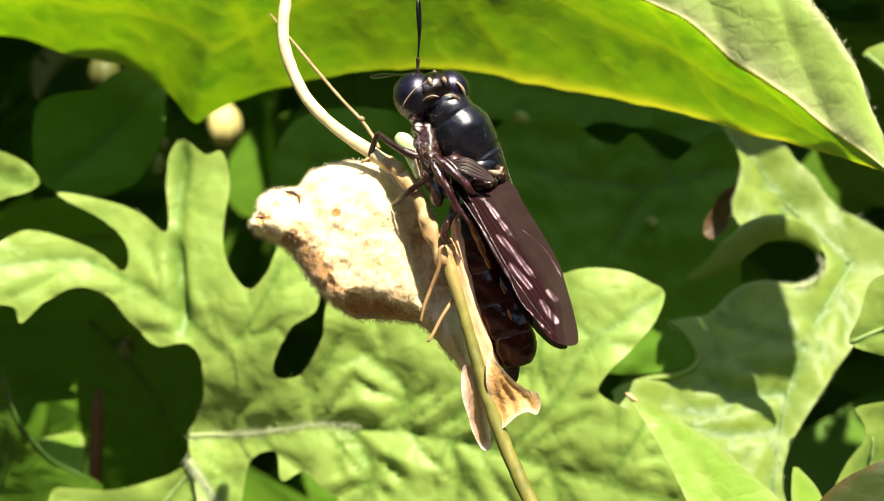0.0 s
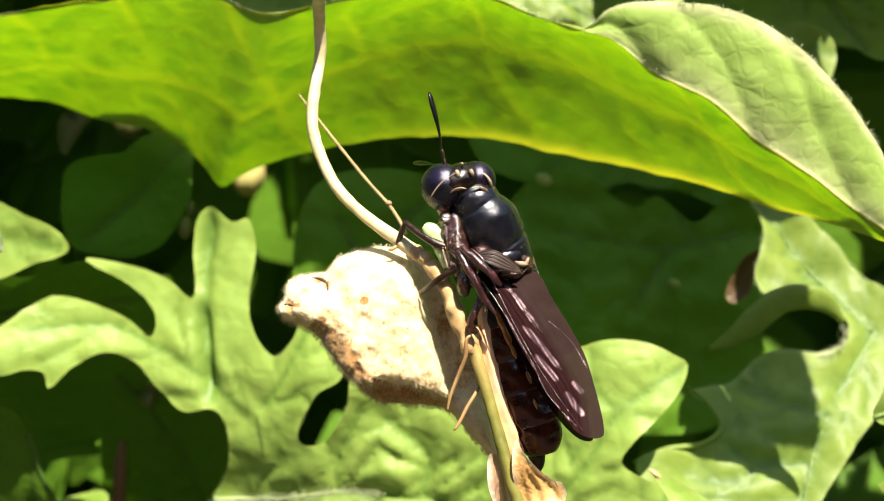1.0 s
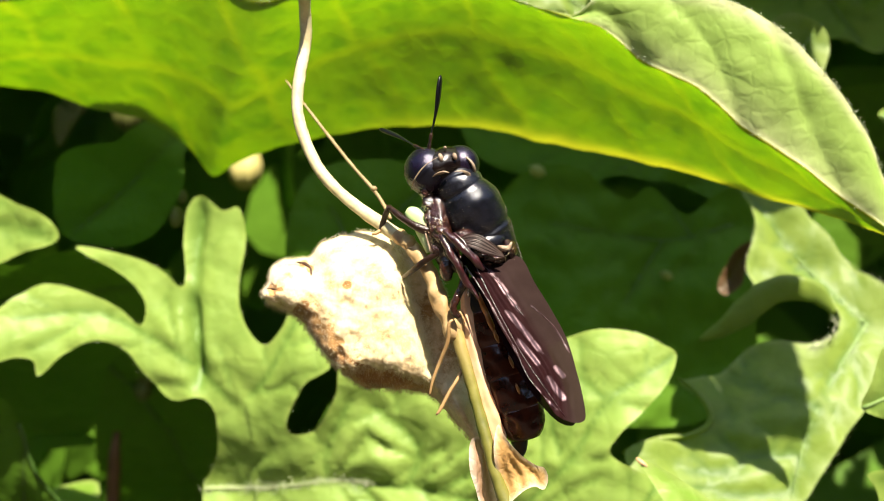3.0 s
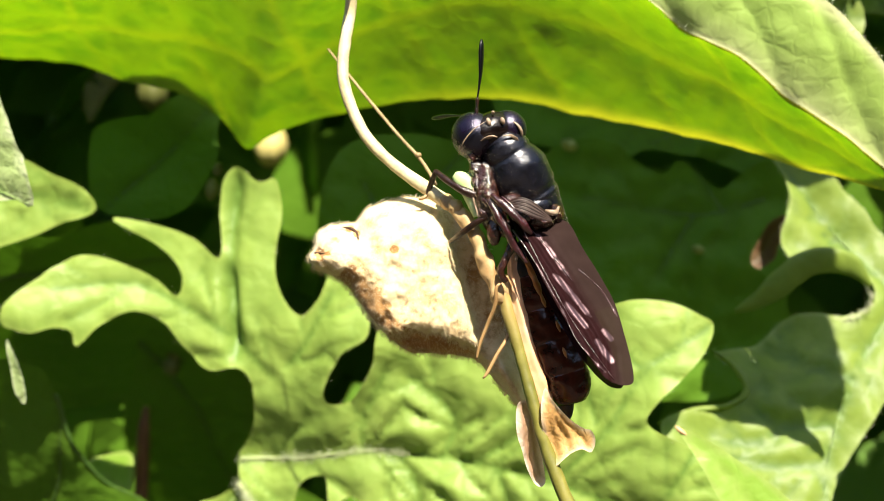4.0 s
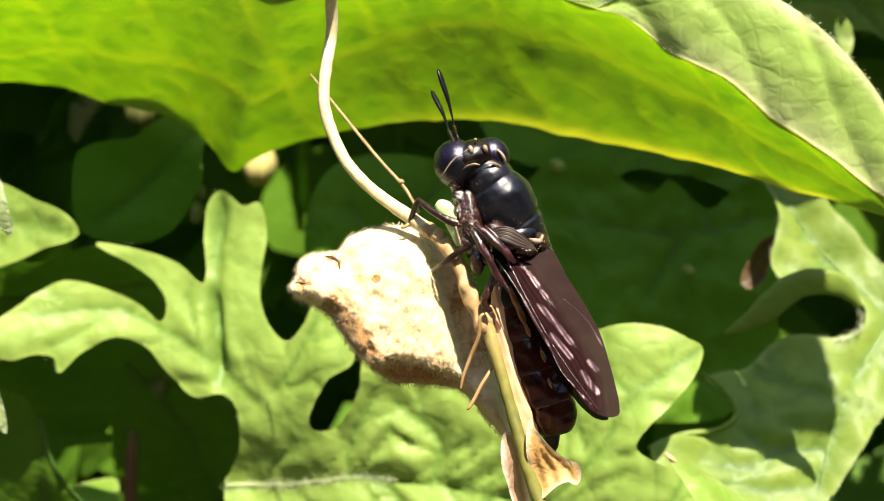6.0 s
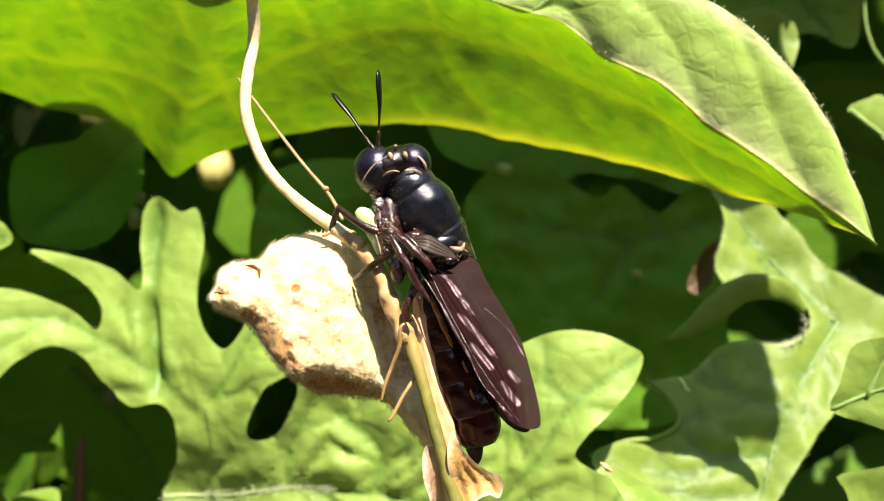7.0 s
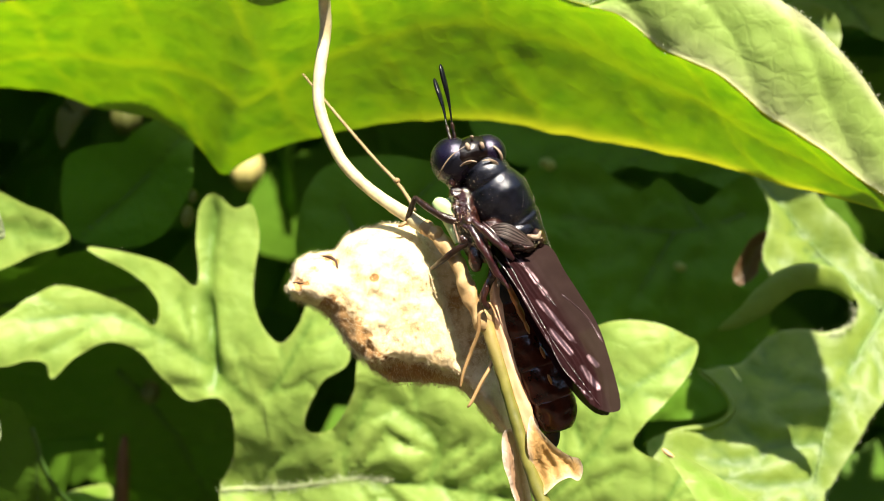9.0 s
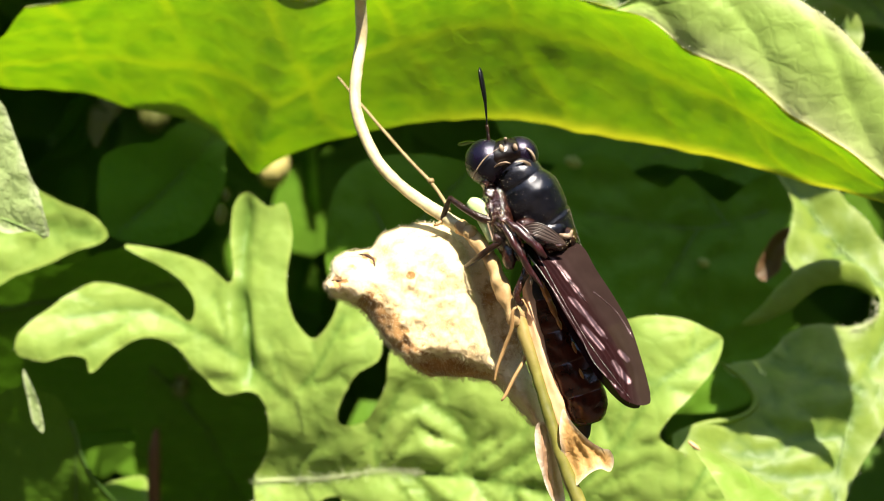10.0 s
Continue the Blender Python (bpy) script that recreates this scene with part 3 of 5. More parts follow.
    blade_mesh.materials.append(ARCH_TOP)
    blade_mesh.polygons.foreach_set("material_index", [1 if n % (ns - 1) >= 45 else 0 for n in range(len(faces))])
    part("blade", blade_mesh, ob)
    fold_line = [verts[i * ns + 45] for i in range(0, nx, 6)]
    tagged(part("hair", hair_mesh(fold_line, 450, 0.22, 0.018, 3, 0.8), ob, "fine white hairs"), kind="stuff")
    margin = [verts[i * ns + ns - 1] for i in range(96, nx, 6)]
    tagged(part("hair", hair_mesh(margin, 500, 0.35, 0.018), ob, "fine white hairs"), kind="stuff")


arched_leaf()

# ---------------------------------------------------------------- lobed gourd leaves
centre_at = (-6.2, 92.0, -8.4, 88, 0, -11)
leaf("gourd_leaf", centre_at, [
    (-14.3, -6.31), (-13.54, -4.75), (-12.54, -2.89), (-12.29, -0.18), (-13.35, 1.22), (-15.85, 1), (-17.74, 2.73), (-19.38, 4.55), (-21.86, 5.5), (-24.09, 4.52), (-26, 2.68),
    (-26.41, 3.85), (-27.66, 4.07), (-29.05, 3.64), (-30.21, 3.88), (-31.17, 4.28), (-31.09, 5.52), (-30.22, 6.84), (-28.86, 8.08), (-28, 8.95), (-26.21, 9.87), (-23.77, 9.46), (-20.92, 8.29), (-18.64, 6.75), (-18.31, 8.51), (-20.2, 10.52), (-24.34, 12.83), (-21.02, 12.44),
    (-17.73, 11.41), (-15.22, 9.83), (-15.54, 13.4), (-15.29, 16.08), (-14.06, 17.04), (-12.3, 15.82), (-10.92, 16.02), (-10.31, 13.36), (-10.61, 9.82), (-9.95, 7.29), (-8.29, 5.41), (-6.76, 6.77),
    (-5.51, 9.36), (-3.24, 8.93), (-2.41, 4.27), (-4.55, 2.57), (-6.08, -0.02), (-5.86, -1.23), (-4, -0.84), (-2.28, 1.75), (-1.24, 5.11), (3.58, 5.15), (9.55, 3.52),
    (12.97, 5.42), (15.49, 6.65), (17.54, 7.1), (19.95, 6.86), (21.72, 6.07), (22.7, 5.35), (22.15, 3.47), (20.53, 1.44), (18.91, -0.21), (18.21, -1.67),
    (20.3, -2.85), (24.28, -4.8), (27.43, -7.13), (28.59, -9.88), (25.46, -14.01), (11.28, -17.17), (0.16, -16.93), (-1.22, -11.08), (-2.78, -9.44), (-4.36, -8.43), (-5.95, -9.14), (-6.7, -7.04),
    (-8.71, -7.82), (-9.3, -11.02), (-9.27, -13.99), (-11.56, -14.1), (-13.21, -10.35)],
    GOURD_LEAF, "sunlit green lobed gourd leaf with puckered veins", "gourd leaves",
    veins=[[(-1.65, -4.91), (5.28, -5.37), (11.23, -6.44), (18.67, -8.24), (25.46, -10.01)], [(11.23, -6.44), (15.42, -2.16), (17.93, 2.01), (22.7, 5.35)],
           [(14.6, -1.77), (13.79, 1.1), (15.07, 3.59)], [(17.93, 2.01), (15.9, 3.6)], [(2.69, -5.23), (3.56, -2.04), (0.31, 0.91)], [(5.28, -5.37), (9.54, -2.33), (11.25, 1.05)],
           [(-3.42, -4.83), (-3.25, -2.13), (-1.29, 1.33)], [(-0.78, -4.93), (0.96, -8.03), (0.1, -11.03)], [(6.99, -5.53), (7.86, -8.63), (7.03, -12.41)], [(14.57, -7.15), (15.4, -10.41), (14.59, -13.72)],
           [(18.67, -8.24), (20.69, -4.89), (21.5, -3.64)], [(-10.85, 0.73), (-14.79, 4.16), (-21.96, 7.62), (-27.77, 7.11)], 
           [(-9.32, 1.63), (-7.77, 3.37), (-5.67, 7.2)]],
    ribs=[[(-14.18, -6.18), (-9.33, -5.84), (-3.42, -4.83), (0.09, -4.91)], [(-14.14, -8.05), (-12.89, -9.51), (-11, -11.52)]],
    rib_radius=0.16, hairs=1000, fringe=700, bumps=[(-34, 5, 10, 6), (-14, 5, 6, 1.5), (19, -2, 11, 3.2), (-12, -6, 4, -2), (-4, 4, 6, 2.6)], wave=0.6, swell=1.05, depth=0.3, width=0.22, quilt=(3, -5.5, 9), seed=1.0, creases=[[(-13.69, 2), (-13.96, 5.46), (-14.55, 9.39), (-14.58, 12.95), (-13.93, 17.4)]], grid=0.33, branch=4.2)

right_at = (26.3, 95.2, -3.4, 66, 0, 4)
right_leaf = leaf("gourd_leaf", right_at, [
    (-8.92, 18.96), (-4.18, 18.18), (-0.25, 14.94), (3.48, 10.99), (5.74, 7.38), (8.97, 4.37), (12.32, 2.39), (10.47, -4.73), (6.68, -3.32), (4.06, -5.61), (1.86, -8.29), (-0.9, -12.18),
    (-1.96, -15.12), (-2.14, -19.2), (-6.05, -19.14), (-9.8, -15.84), (-13.07, -10.76), (-13.9, -8.15), (-11.45, -7.11), (-8.82, -6.78), (-7.16, -5.53), (-7.83, -3.71),
    (-9.14, -2.41), (-5.82, -1.68), (-3.58, 0.2), (-1.73, 0.58), (0.49, 0.24), (2.6, 0.71), (3.88, 2.16), (3.63, 4.37), (2, 5.86), (-0.49, 6.26), (-0.7, 5.47), (-1.78, 5.17), (-2.64, 6.19), (-2.81, 7.67), (-1.97, 9.95), (-1.89, 12), (-2.79, 14.07), (-4.07, 16.29)],
    GOURD_PALE, "pale green lobed gourd leaf, part in hard shadow", "gourd leaves",
    veins=[[(1.1, -4.68), (-2.31, -3.74), (-5.62, -1.87)], [(-0.53, -8.27), (-4.23, -8.24), (-7.04, -6.43)],
           [(-1.35, -10.89), (-5.48, -11.27), (-9.21, -10.37)], [(4.32, 4.37), (1.13, 7.88)], [(-2.76, -3.73), (-4.11, -0.46)], [(-4.23, -8.24), (-6.97, -9.53), (-9.92, -9.06)]],
    ribs=[[(6.31, 2.4), (1.69, -3.76), (-0.88, -9.15), (-2.71, -15.94)], [(6.08, 2.4), (2.85, 6.87), (-1.86, 13.59)]], rib=GREEN_RIB, rib_radius=0.1,
    fringe=1500, bumps=[(2, -3, 6, 1.2), (-8, 2, 6, -1.5)], wave=1.0, swell=0.6, depth=0.3, seed=2.0, curl=0.5, branch=4.0, width=0.3)
rolled = [(*(-9.29, -2.13), 0.3), (*(-7.77, -3.62), 0.5), (*(-7.11, -5.53), 0.6), (*(-8.59, -6.69), 0.6), (*(-11.45, -7.11), 0.5), (*(-14.02, -8.06), 0.3)]
part("turned_edge", tube_mesh("turned_edge", place_on(rolled, right_at), [0.08, 0.2, 0.24, 0.24, 0.22, 0.08], GOURD_PALE, 8, 0.3, 0.2), right_leaf, "pale turned-up leaf edge")
part("rolled_lobe", loft_mesh("rolled_lobe", [(18.81, 93.2, -2.26, 0.15, 0.1), (20.5, 93.2, -1.39, 0.7, 0.3), (22.19, 93.2, -0.1, 1.05, 0.4), (23.88, 93.2, 1.27, 1.1, 0.4), (25.78, 93.2, 1.8, 1, 0.4), (27.69, 93.2, 1.31, 0.8, 0.3), (29.09, 93.2, -0.21, 0.2, 0.1)], (-0.3, -0.2, 1), GOURD_PALE, 20, 60, lambda s, a: 1 + 0.15 * noise.noise(Vector((s * 8, math.cos(a), math.sin(a))))), right_leaf, "rolled-over lobe of the leaf")
for at_line, n in (([(26.66, 94, -3.01), (28.51, 93.6, -2.43), (29.41, 94, -1.13), (28.93, 95, 0.88)], 150), ([(24.59, 97, 2.07), (26.73, 96.6, 2.24), (28.35, 96, 1.6)], 70)):
    fringe = thing("leaf_fringe", at_line[0], "soft white hairs on a gourd leaf's margin", "leaf hair", kind="stuff")
    part("hair", hair_mesh(at_line, n, 0.9, 0.022, n), fringe)

side_at = (29.4, 81.5, -4.4, 90, 0, -8)
leaf("gourd_leaf", side_at, [
    (-1.9, -1.84), (-1.39, -0.01), (-0.91, 1.89), (-0.29, 2.65), (1.45, 3.03), (5.05, 3.41), (8.6, 0.81), (7.18, -2.94), (2.89, -3.37), (0.36, -2.72)],
    GOURD_LEAF, "small sunlit lobe of a gourd leaf", "gourd leaves", rib=GREEN_RIB, rib_radius=0.16, ribs=[[(-1.9, -1.84), (1.45, -0.37), (5.76, 0.79)], [(0.36, -0.94), (1.45, 1.52)]], wave=0.8, seed=3.0, branch=3.0)

low_at = (29.5, 84.0, -13.9, 90, 0, -8)
leaf("gourd_leaf", low_at, [
    (-1.2, 3.1), (-0.38, 3.43), (1.31, 3.73), (5.21, 4.37), (6.68, -0.62), (4.1, -6.1), (-1.5, -7.07), (-3.78, -5.19), (-2.64, -2.8), (-1.5, -0.43), (-0.38, 0.97), (-0.56, 2.13)],
    GOURD_LEAF, "green gourd leaf with a pale turned edge", "gourd leaves", rib=GREEN_RIB, rib_radius=0.16, ribs=[[(-2.64, -3.98), (0.75, -1.15), (4.47, 1.65)], [(0, -1.75), (0.19, 1.17)]], wave=0.8, curl=0.8, seed=4.0, branch=3.0)

# ---------------------------------------------------------------- smooth leaves low down
blade_at = (16.5, 78.0, -12.5, 78, 0, 0)
pointed = leaf("pointed_leaf", blade_at, [
    (-4.46, 3.25), (-3.16, 2.81), (-1.38, 1.73), (1.09, 0), (3.17, -1.78), (5.2, -3.9), (6.11, -6.68), (3.82, -9.42), (1.05, -8.4), (-0.23, -5.29), (-1.53, -2.14), (-2.88, 0.54), (-3.84, 2.16)],
    SMOOTH_LEAF, "smooth bright green pointed leaf with a reddish tip", "smooth leaves", veins=[[(-4.39, 3.18), (-0.75, -0.71), (3.24, -7.03)]], depth=0.15, swell=0.1, wave=0.4, seed=5.0)
part("tip", tube_mesh("tip", place_on([(*(-4.6, 3.36), 0.05), (*(-4.32, 3.1), 0.05), (*(-3.89, 2.81), 0.0)], blade_at), [0.05, 0.16, 0.05], PETAL, 8, 0.1), pointed, "reddish leaf tip")
olive_at = (25.6, 74.0, -14.6, 80, 0, 0)
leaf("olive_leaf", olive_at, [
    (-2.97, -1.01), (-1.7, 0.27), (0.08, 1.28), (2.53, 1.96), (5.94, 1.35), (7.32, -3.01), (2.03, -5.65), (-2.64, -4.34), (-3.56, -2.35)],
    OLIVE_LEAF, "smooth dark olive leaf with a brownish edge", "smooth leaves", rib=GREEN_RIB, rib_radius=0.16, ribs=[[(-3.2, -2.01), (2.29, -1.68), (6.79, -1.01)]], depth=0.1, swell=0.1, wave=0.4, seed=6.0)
tip_at = (23.8, 80.0, -15.8, 85, 0, 0)
leaf("pointed_leaf", tip_at, [
    (-0.63, 1.54), (0.03, 1.17), (0.93, 0.15), (1.34, -1.1), (0.84, -3.29), (-0.64, -3.29), (-0.8, -0.73)],
    SMOOTH_LEAF, "tip of a young pale leaf with pink point", "smooth leaves", wave=0.2, seed=7.0)

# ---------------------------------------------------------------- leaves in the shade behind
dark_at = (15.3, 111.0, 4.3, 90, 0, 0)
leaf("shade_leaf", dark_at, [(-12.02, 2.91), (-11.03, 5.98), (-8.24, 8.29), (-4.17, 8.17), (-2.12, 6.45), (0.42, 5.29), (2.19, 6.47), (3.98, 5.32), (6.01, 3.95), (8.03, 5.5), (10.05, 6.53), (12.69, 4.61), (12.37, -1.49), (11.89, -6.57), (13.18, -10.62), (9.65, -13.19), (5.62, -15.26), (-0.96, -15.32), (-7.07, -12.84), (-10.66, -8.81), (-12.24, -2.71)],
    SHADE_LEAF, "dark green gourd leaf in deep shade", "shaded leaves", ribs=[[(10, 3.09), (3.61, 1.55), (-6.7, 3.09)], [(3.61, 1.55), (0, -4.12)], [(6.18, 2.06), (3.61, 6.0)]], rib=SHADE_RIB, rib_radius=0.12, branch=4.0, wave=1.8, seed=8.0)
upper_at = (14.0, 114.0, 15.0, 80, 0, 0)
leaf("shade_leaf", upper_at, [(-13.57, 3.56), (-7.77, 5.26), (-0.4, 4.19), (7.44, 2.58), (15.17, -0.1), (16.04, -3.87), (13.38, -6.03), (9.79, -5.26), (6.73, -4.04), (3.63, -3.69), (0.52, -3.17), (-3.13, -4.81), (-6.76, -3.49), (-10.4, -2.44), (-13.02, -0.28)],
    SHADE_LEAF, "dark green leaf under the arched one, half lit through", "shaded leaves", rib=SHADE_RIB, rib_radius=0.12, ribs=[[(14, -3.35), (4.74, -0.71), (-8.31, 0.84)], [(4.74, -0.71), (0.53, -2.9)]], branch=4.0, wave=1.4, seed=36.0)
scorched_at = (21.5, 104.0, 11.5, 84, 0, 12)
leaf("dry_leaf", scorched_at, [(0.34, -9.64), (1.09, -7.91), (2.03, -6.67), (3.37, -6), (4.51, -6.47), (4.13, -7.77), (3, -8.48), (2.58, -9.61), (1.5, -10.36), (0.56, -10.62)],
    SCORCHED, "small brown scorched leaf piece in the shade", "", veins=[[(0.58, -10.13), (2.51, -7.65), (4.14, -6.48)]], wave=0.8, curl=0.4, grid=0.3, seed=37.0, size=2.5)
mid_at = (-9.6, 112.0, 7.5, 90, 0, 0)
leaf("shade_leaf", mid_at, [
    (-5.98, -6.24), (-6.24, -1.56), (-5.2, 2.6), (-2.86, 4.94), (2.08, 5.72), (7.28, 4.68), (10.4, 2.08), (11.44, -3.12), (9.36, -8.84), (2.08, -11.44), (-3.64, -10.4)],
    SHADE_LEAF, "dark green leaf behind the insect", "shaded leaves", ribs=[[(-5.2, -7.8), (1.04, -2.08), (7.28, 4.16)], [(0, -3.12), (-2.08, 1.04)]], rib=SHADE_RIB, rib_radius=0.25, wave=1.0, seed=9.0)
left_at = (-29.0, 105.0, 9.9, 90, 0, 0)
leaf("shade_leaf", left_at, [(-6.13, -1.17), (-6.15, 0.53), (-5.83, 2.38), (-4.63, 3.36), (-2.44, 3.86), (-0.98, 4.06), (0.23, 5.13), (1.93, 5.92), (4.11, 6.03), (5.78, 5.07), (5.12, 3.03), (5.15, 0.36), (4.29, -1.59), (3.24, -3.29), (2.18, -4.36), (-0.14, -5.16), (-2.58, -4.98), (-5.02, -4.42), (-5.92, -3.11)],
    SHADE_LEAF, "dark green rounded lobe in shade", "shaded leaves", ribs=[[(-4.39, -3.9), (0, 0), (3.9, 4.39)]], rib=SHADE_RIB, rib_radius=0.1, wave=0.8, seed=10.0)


glade_at = (-33.3, 95.0, 5.0, 90, 0, 0)
leaf("gourd_leaf", glade_at, [(-7.76, 5.03), (-5.54, 4.48), (-3.77, 4.05), (-1.77, 3.01), (0.23, 2.23), (1.56, 1.1), (1.88, 0.14), (0.7, -0.49), (-0.97, -0.94), (-2.81, -1.83), (-5.45, -2.73), (-7.66, -3.1)],
     GOURD_LEAF, "lit rounded gourd leaf lobe at the shade's edge", "gourd leaves", veins=[[(-7.27, 0.86), (-3.74, 1.32), (1.13, 0.26)]], wave=0.8, seed=13.0, branch=3.0)
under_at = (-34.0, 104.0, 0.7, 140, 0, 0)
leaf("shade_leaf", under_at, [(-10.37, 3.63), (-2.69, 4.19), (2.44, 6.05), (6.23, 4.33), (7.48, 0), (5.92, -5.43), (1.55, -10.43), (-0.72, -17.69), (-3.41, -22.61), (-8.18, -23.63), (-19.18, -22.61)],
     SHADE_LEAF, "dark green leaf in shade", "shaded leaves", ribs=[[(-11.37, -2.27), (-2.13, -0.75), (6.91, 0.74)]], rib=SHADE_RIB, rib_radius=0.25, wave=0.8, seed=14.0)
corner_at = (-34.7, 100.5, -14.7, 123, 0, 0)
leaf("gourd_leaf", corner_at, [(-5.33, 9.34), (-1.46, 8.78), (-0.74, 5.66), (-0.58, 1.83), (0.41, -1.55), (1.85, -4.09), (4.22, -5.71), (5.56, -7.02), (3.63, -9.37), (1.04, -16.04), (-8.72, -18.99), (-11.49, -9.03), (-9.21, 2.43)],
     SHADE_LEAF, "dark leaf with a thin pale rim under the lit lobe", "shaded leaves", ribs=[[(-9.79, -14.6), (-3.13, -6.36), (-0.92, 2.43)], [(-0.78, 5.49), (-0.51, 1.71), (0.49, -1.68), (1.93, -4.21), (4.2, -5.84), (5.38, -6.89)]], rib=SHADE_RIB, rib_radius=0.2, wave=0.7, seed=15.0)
floor_at = (-25.0, 101.0, -21.4, 90, 0, 0)
leaf("gourd_leaf", floor_at, [(-7.5, 0.94), (-5.16, 1.78), (-2.34, 1.59), (1.88, 2.58), (4.22, 3.66), (5.72, 1.88), (6.56, -2.81), (2.34, -7.5), (-7.03, -6.56)],
     GOURD_LEAF, "sunlit gourd leaf lobe low in the hedge", "gourd leaves", ribs=[[(4.22, 3.28), (0.47, -0.94), (-4.22, -3.75)]], rib=GREEN_RIB, rib_radius=0.2, wave=0.9, seed=16.0, branch=3.0)
scrap_at = (-34.0, 108.0, -17.8, 80, 0, 0)
leaf("gourd_leaf", scrap_at, [(-2.2, 0.74), (-0.33, 1.39), (1.77, 1.59), (2.16, 0), (1.95, -1.87), (0.32, -1.23), (-1.49, -0.25)],
     SMOOTH_LEAF, "small bright lit leaf deep between the others", "gourd leaves", wave=0.3, seed=17.0)
slip_at = (-39.2, 120.0, -14.3, 90, 0, 0)
leaf("gourd_leaf", slip_at, [(-3.79, -0.28), (-2.23, 0.45), (1.11, 0.56), (2.9, 0.45), (3.01, -0.45), (0.56, -0.67), (-1.95, -1.23), (-2.23, -2.23), (-3.34, -1.95)],
     SHADE_LEAF, "narrow green leaf piece in half shade", "shaded leaves", wave=0.3, seed=18.0)
near_at = (-31.0, 79.0, 6.4, 90, 0, -10)
leaf("gourd_leaf", near_at, [(-3.22, 7.83), (-2.47, 6.39), (-1.73, 4.83), (-0.95, 2.68), (-0.17, 0.98), (0.31, -0.66), (0.1, -1.75), (-1.19, -1.47), (-2.44, -1.22), (-5.81, -0.74), (-12.74, -1.39), (-16.27, 3.4), (-12.69, 9.18), (-6.6, 10.48)],
     FELT_LEAF, "pale felted gourd leaf in full sun", "gourd leaves", ribs=[[(-14.05, 2.16), (-6.66, 0.82), (-0.02, -1.52)]], rib=GREEN_RIB, rib_radius=0.2, wave=0.7, teeth=0.5, seed=19.0, branch=3.0)
strip_at = (-30.6, 84.0, -6.1, 90, 0, -30)
leaf("gourd_leaf", strip_at, [(-4.95, 1.39), (-4.46, 1.12), (-3.62, 0), (-2.8, -1.92), (-2.81, -3.06), (-3.77, -2.46), (-4.48, -0.65)],
     FELT_LEAF, "pale curled leaf edge catching the sun", "gourd leaves", wave=0.4, grid=0.3, curl=0.4, seed=21.0)
top_at = (29.7, 113.0, 28.5, 80, 0, 0)
leaf("gourd_leaf", top_at, [(-14.18, 9.32), (-13.78, 2.49), (-10.15, -0.02), (-4.96, -2.49), (-0.81, -3.68), (3.37, -3.99), (6.52, -3.98), (9.33, -5.28), (10.41, -0.74), (11.37, 6.04), (12.98, 14.17), (-0.42, 17.62)],
     GOURD_LEAF, "broad green gourd leaf above the arched one", "gourd leaves", ribs=[[(-0.45, 17.02), (0.73, 7.12), (7.57, -4.08)], [(0.3, 9.42), (-6.48, -0.83)]], rib=GREEN_RIB, wave=1.2, seed=22.0, branch=3.0)
round_at = (28.9, 101.0, 23.6, 84, 0, 0)
leaf("gourd_leaf", round_at, [(-5.51, -1.23), (-3.61, -0.5), (-2.55, 0.53), (-0.74, 0.97), (1.35, 0.01), (2.05, -1.68), (1.56, -3.61), (0.45, -6.01), (-2.82, -6.02)],
     GOURD_PALE, "pale round lobe of a gourd leaf in sun", "gourd leaves", ribs=[[(-2.81, -5.54), (0.62, -0.72)]], rib=GREEN_RIB, rib_radius=0.2, wave=0.6, seed=23.0, branch=3.0)
beak_at = (36.4, 96.0, 17.1, 82, 0, 0)
leaf("gourd_leaf", beak_at, [(-3.17, -1.63), (-1.51, -0.75), (-0.61, -0.56), (0.22, -1.75), (0.65, -3.57), (2.27, -4.8), (5.29, -6.37), (8.94, -5), (9.47, -9.94), (5.11, -9.06), (1.76, -6.02), (-0.78, -3.67)],
     GOURD_LEAF, "pointed sunlit lobe of a gourd leaf", "gourd leaves", ribs=[[(-2.9, -1.67), (0.95, -4.57), (7.86, -7.71)]], rib=GREEN_RIB, rib_radius=0.18, wave=0.5, seed=24.0)
behind_at = (-9.6, 112.0, 31.4, 74, 0, 0)
leaf("gourd_leaf", behind_at, [(-20.7, -2.86), (-14.4, -4.55), (-8.16, -6.22), (2, -4.45), (12.28, -4.39), (18.42, -7.2), (22.59, -4.33), (26.26, -2.58), (27.11, 6.31), (14.38, 11.14), (-6.97, 9.74), (-19.72, 3.58)],
     GOURD_PALE, "pale gourd leaf in sun behind the fold", "gourd leaves", ribs=[[(1.56, 9.8), (-0.18, -1), (-6.15, -5.64)], [(1.61, 7.96), (15.39, -0.91), (21.56, -4.34)]], rib=GREEN_RIB, wave=1.2, seed=25.0, branch=3.0)
# gourd leaves added above the arched one, outside the shot, to shade the leaves behind
for spot, low, seed in (((21, 78, 54, 90, 0, 0), -17, 26.0), ((-9, 80, 62, 90, 0, 0), -16, 27.0)):
    leaf("gourd_leaf", spot, [(-11, low + 1), (-2, low), (6, low + 1), (14, low + 0.5), (18, low + 7), (16, 0), (20, 6), (12, 14), (0, 17), (-12, 14), (-20, 6), (-15, 0), (-18, low + 7)],
         GOURD_LEAF, "unseen gourd leaf added over the arched one to shade those behind", "gourd leaves", ribs=[[(0, 16), (0, 0), (2, low + 2)]], rib=GREEN_RIB, wave=1.0, seed=seed)
# added dark leaf, turned from the sun, covers lit hedge where shade belongs
well_at = (-36.0, 148.0, -17.6, 140, 0, 0)
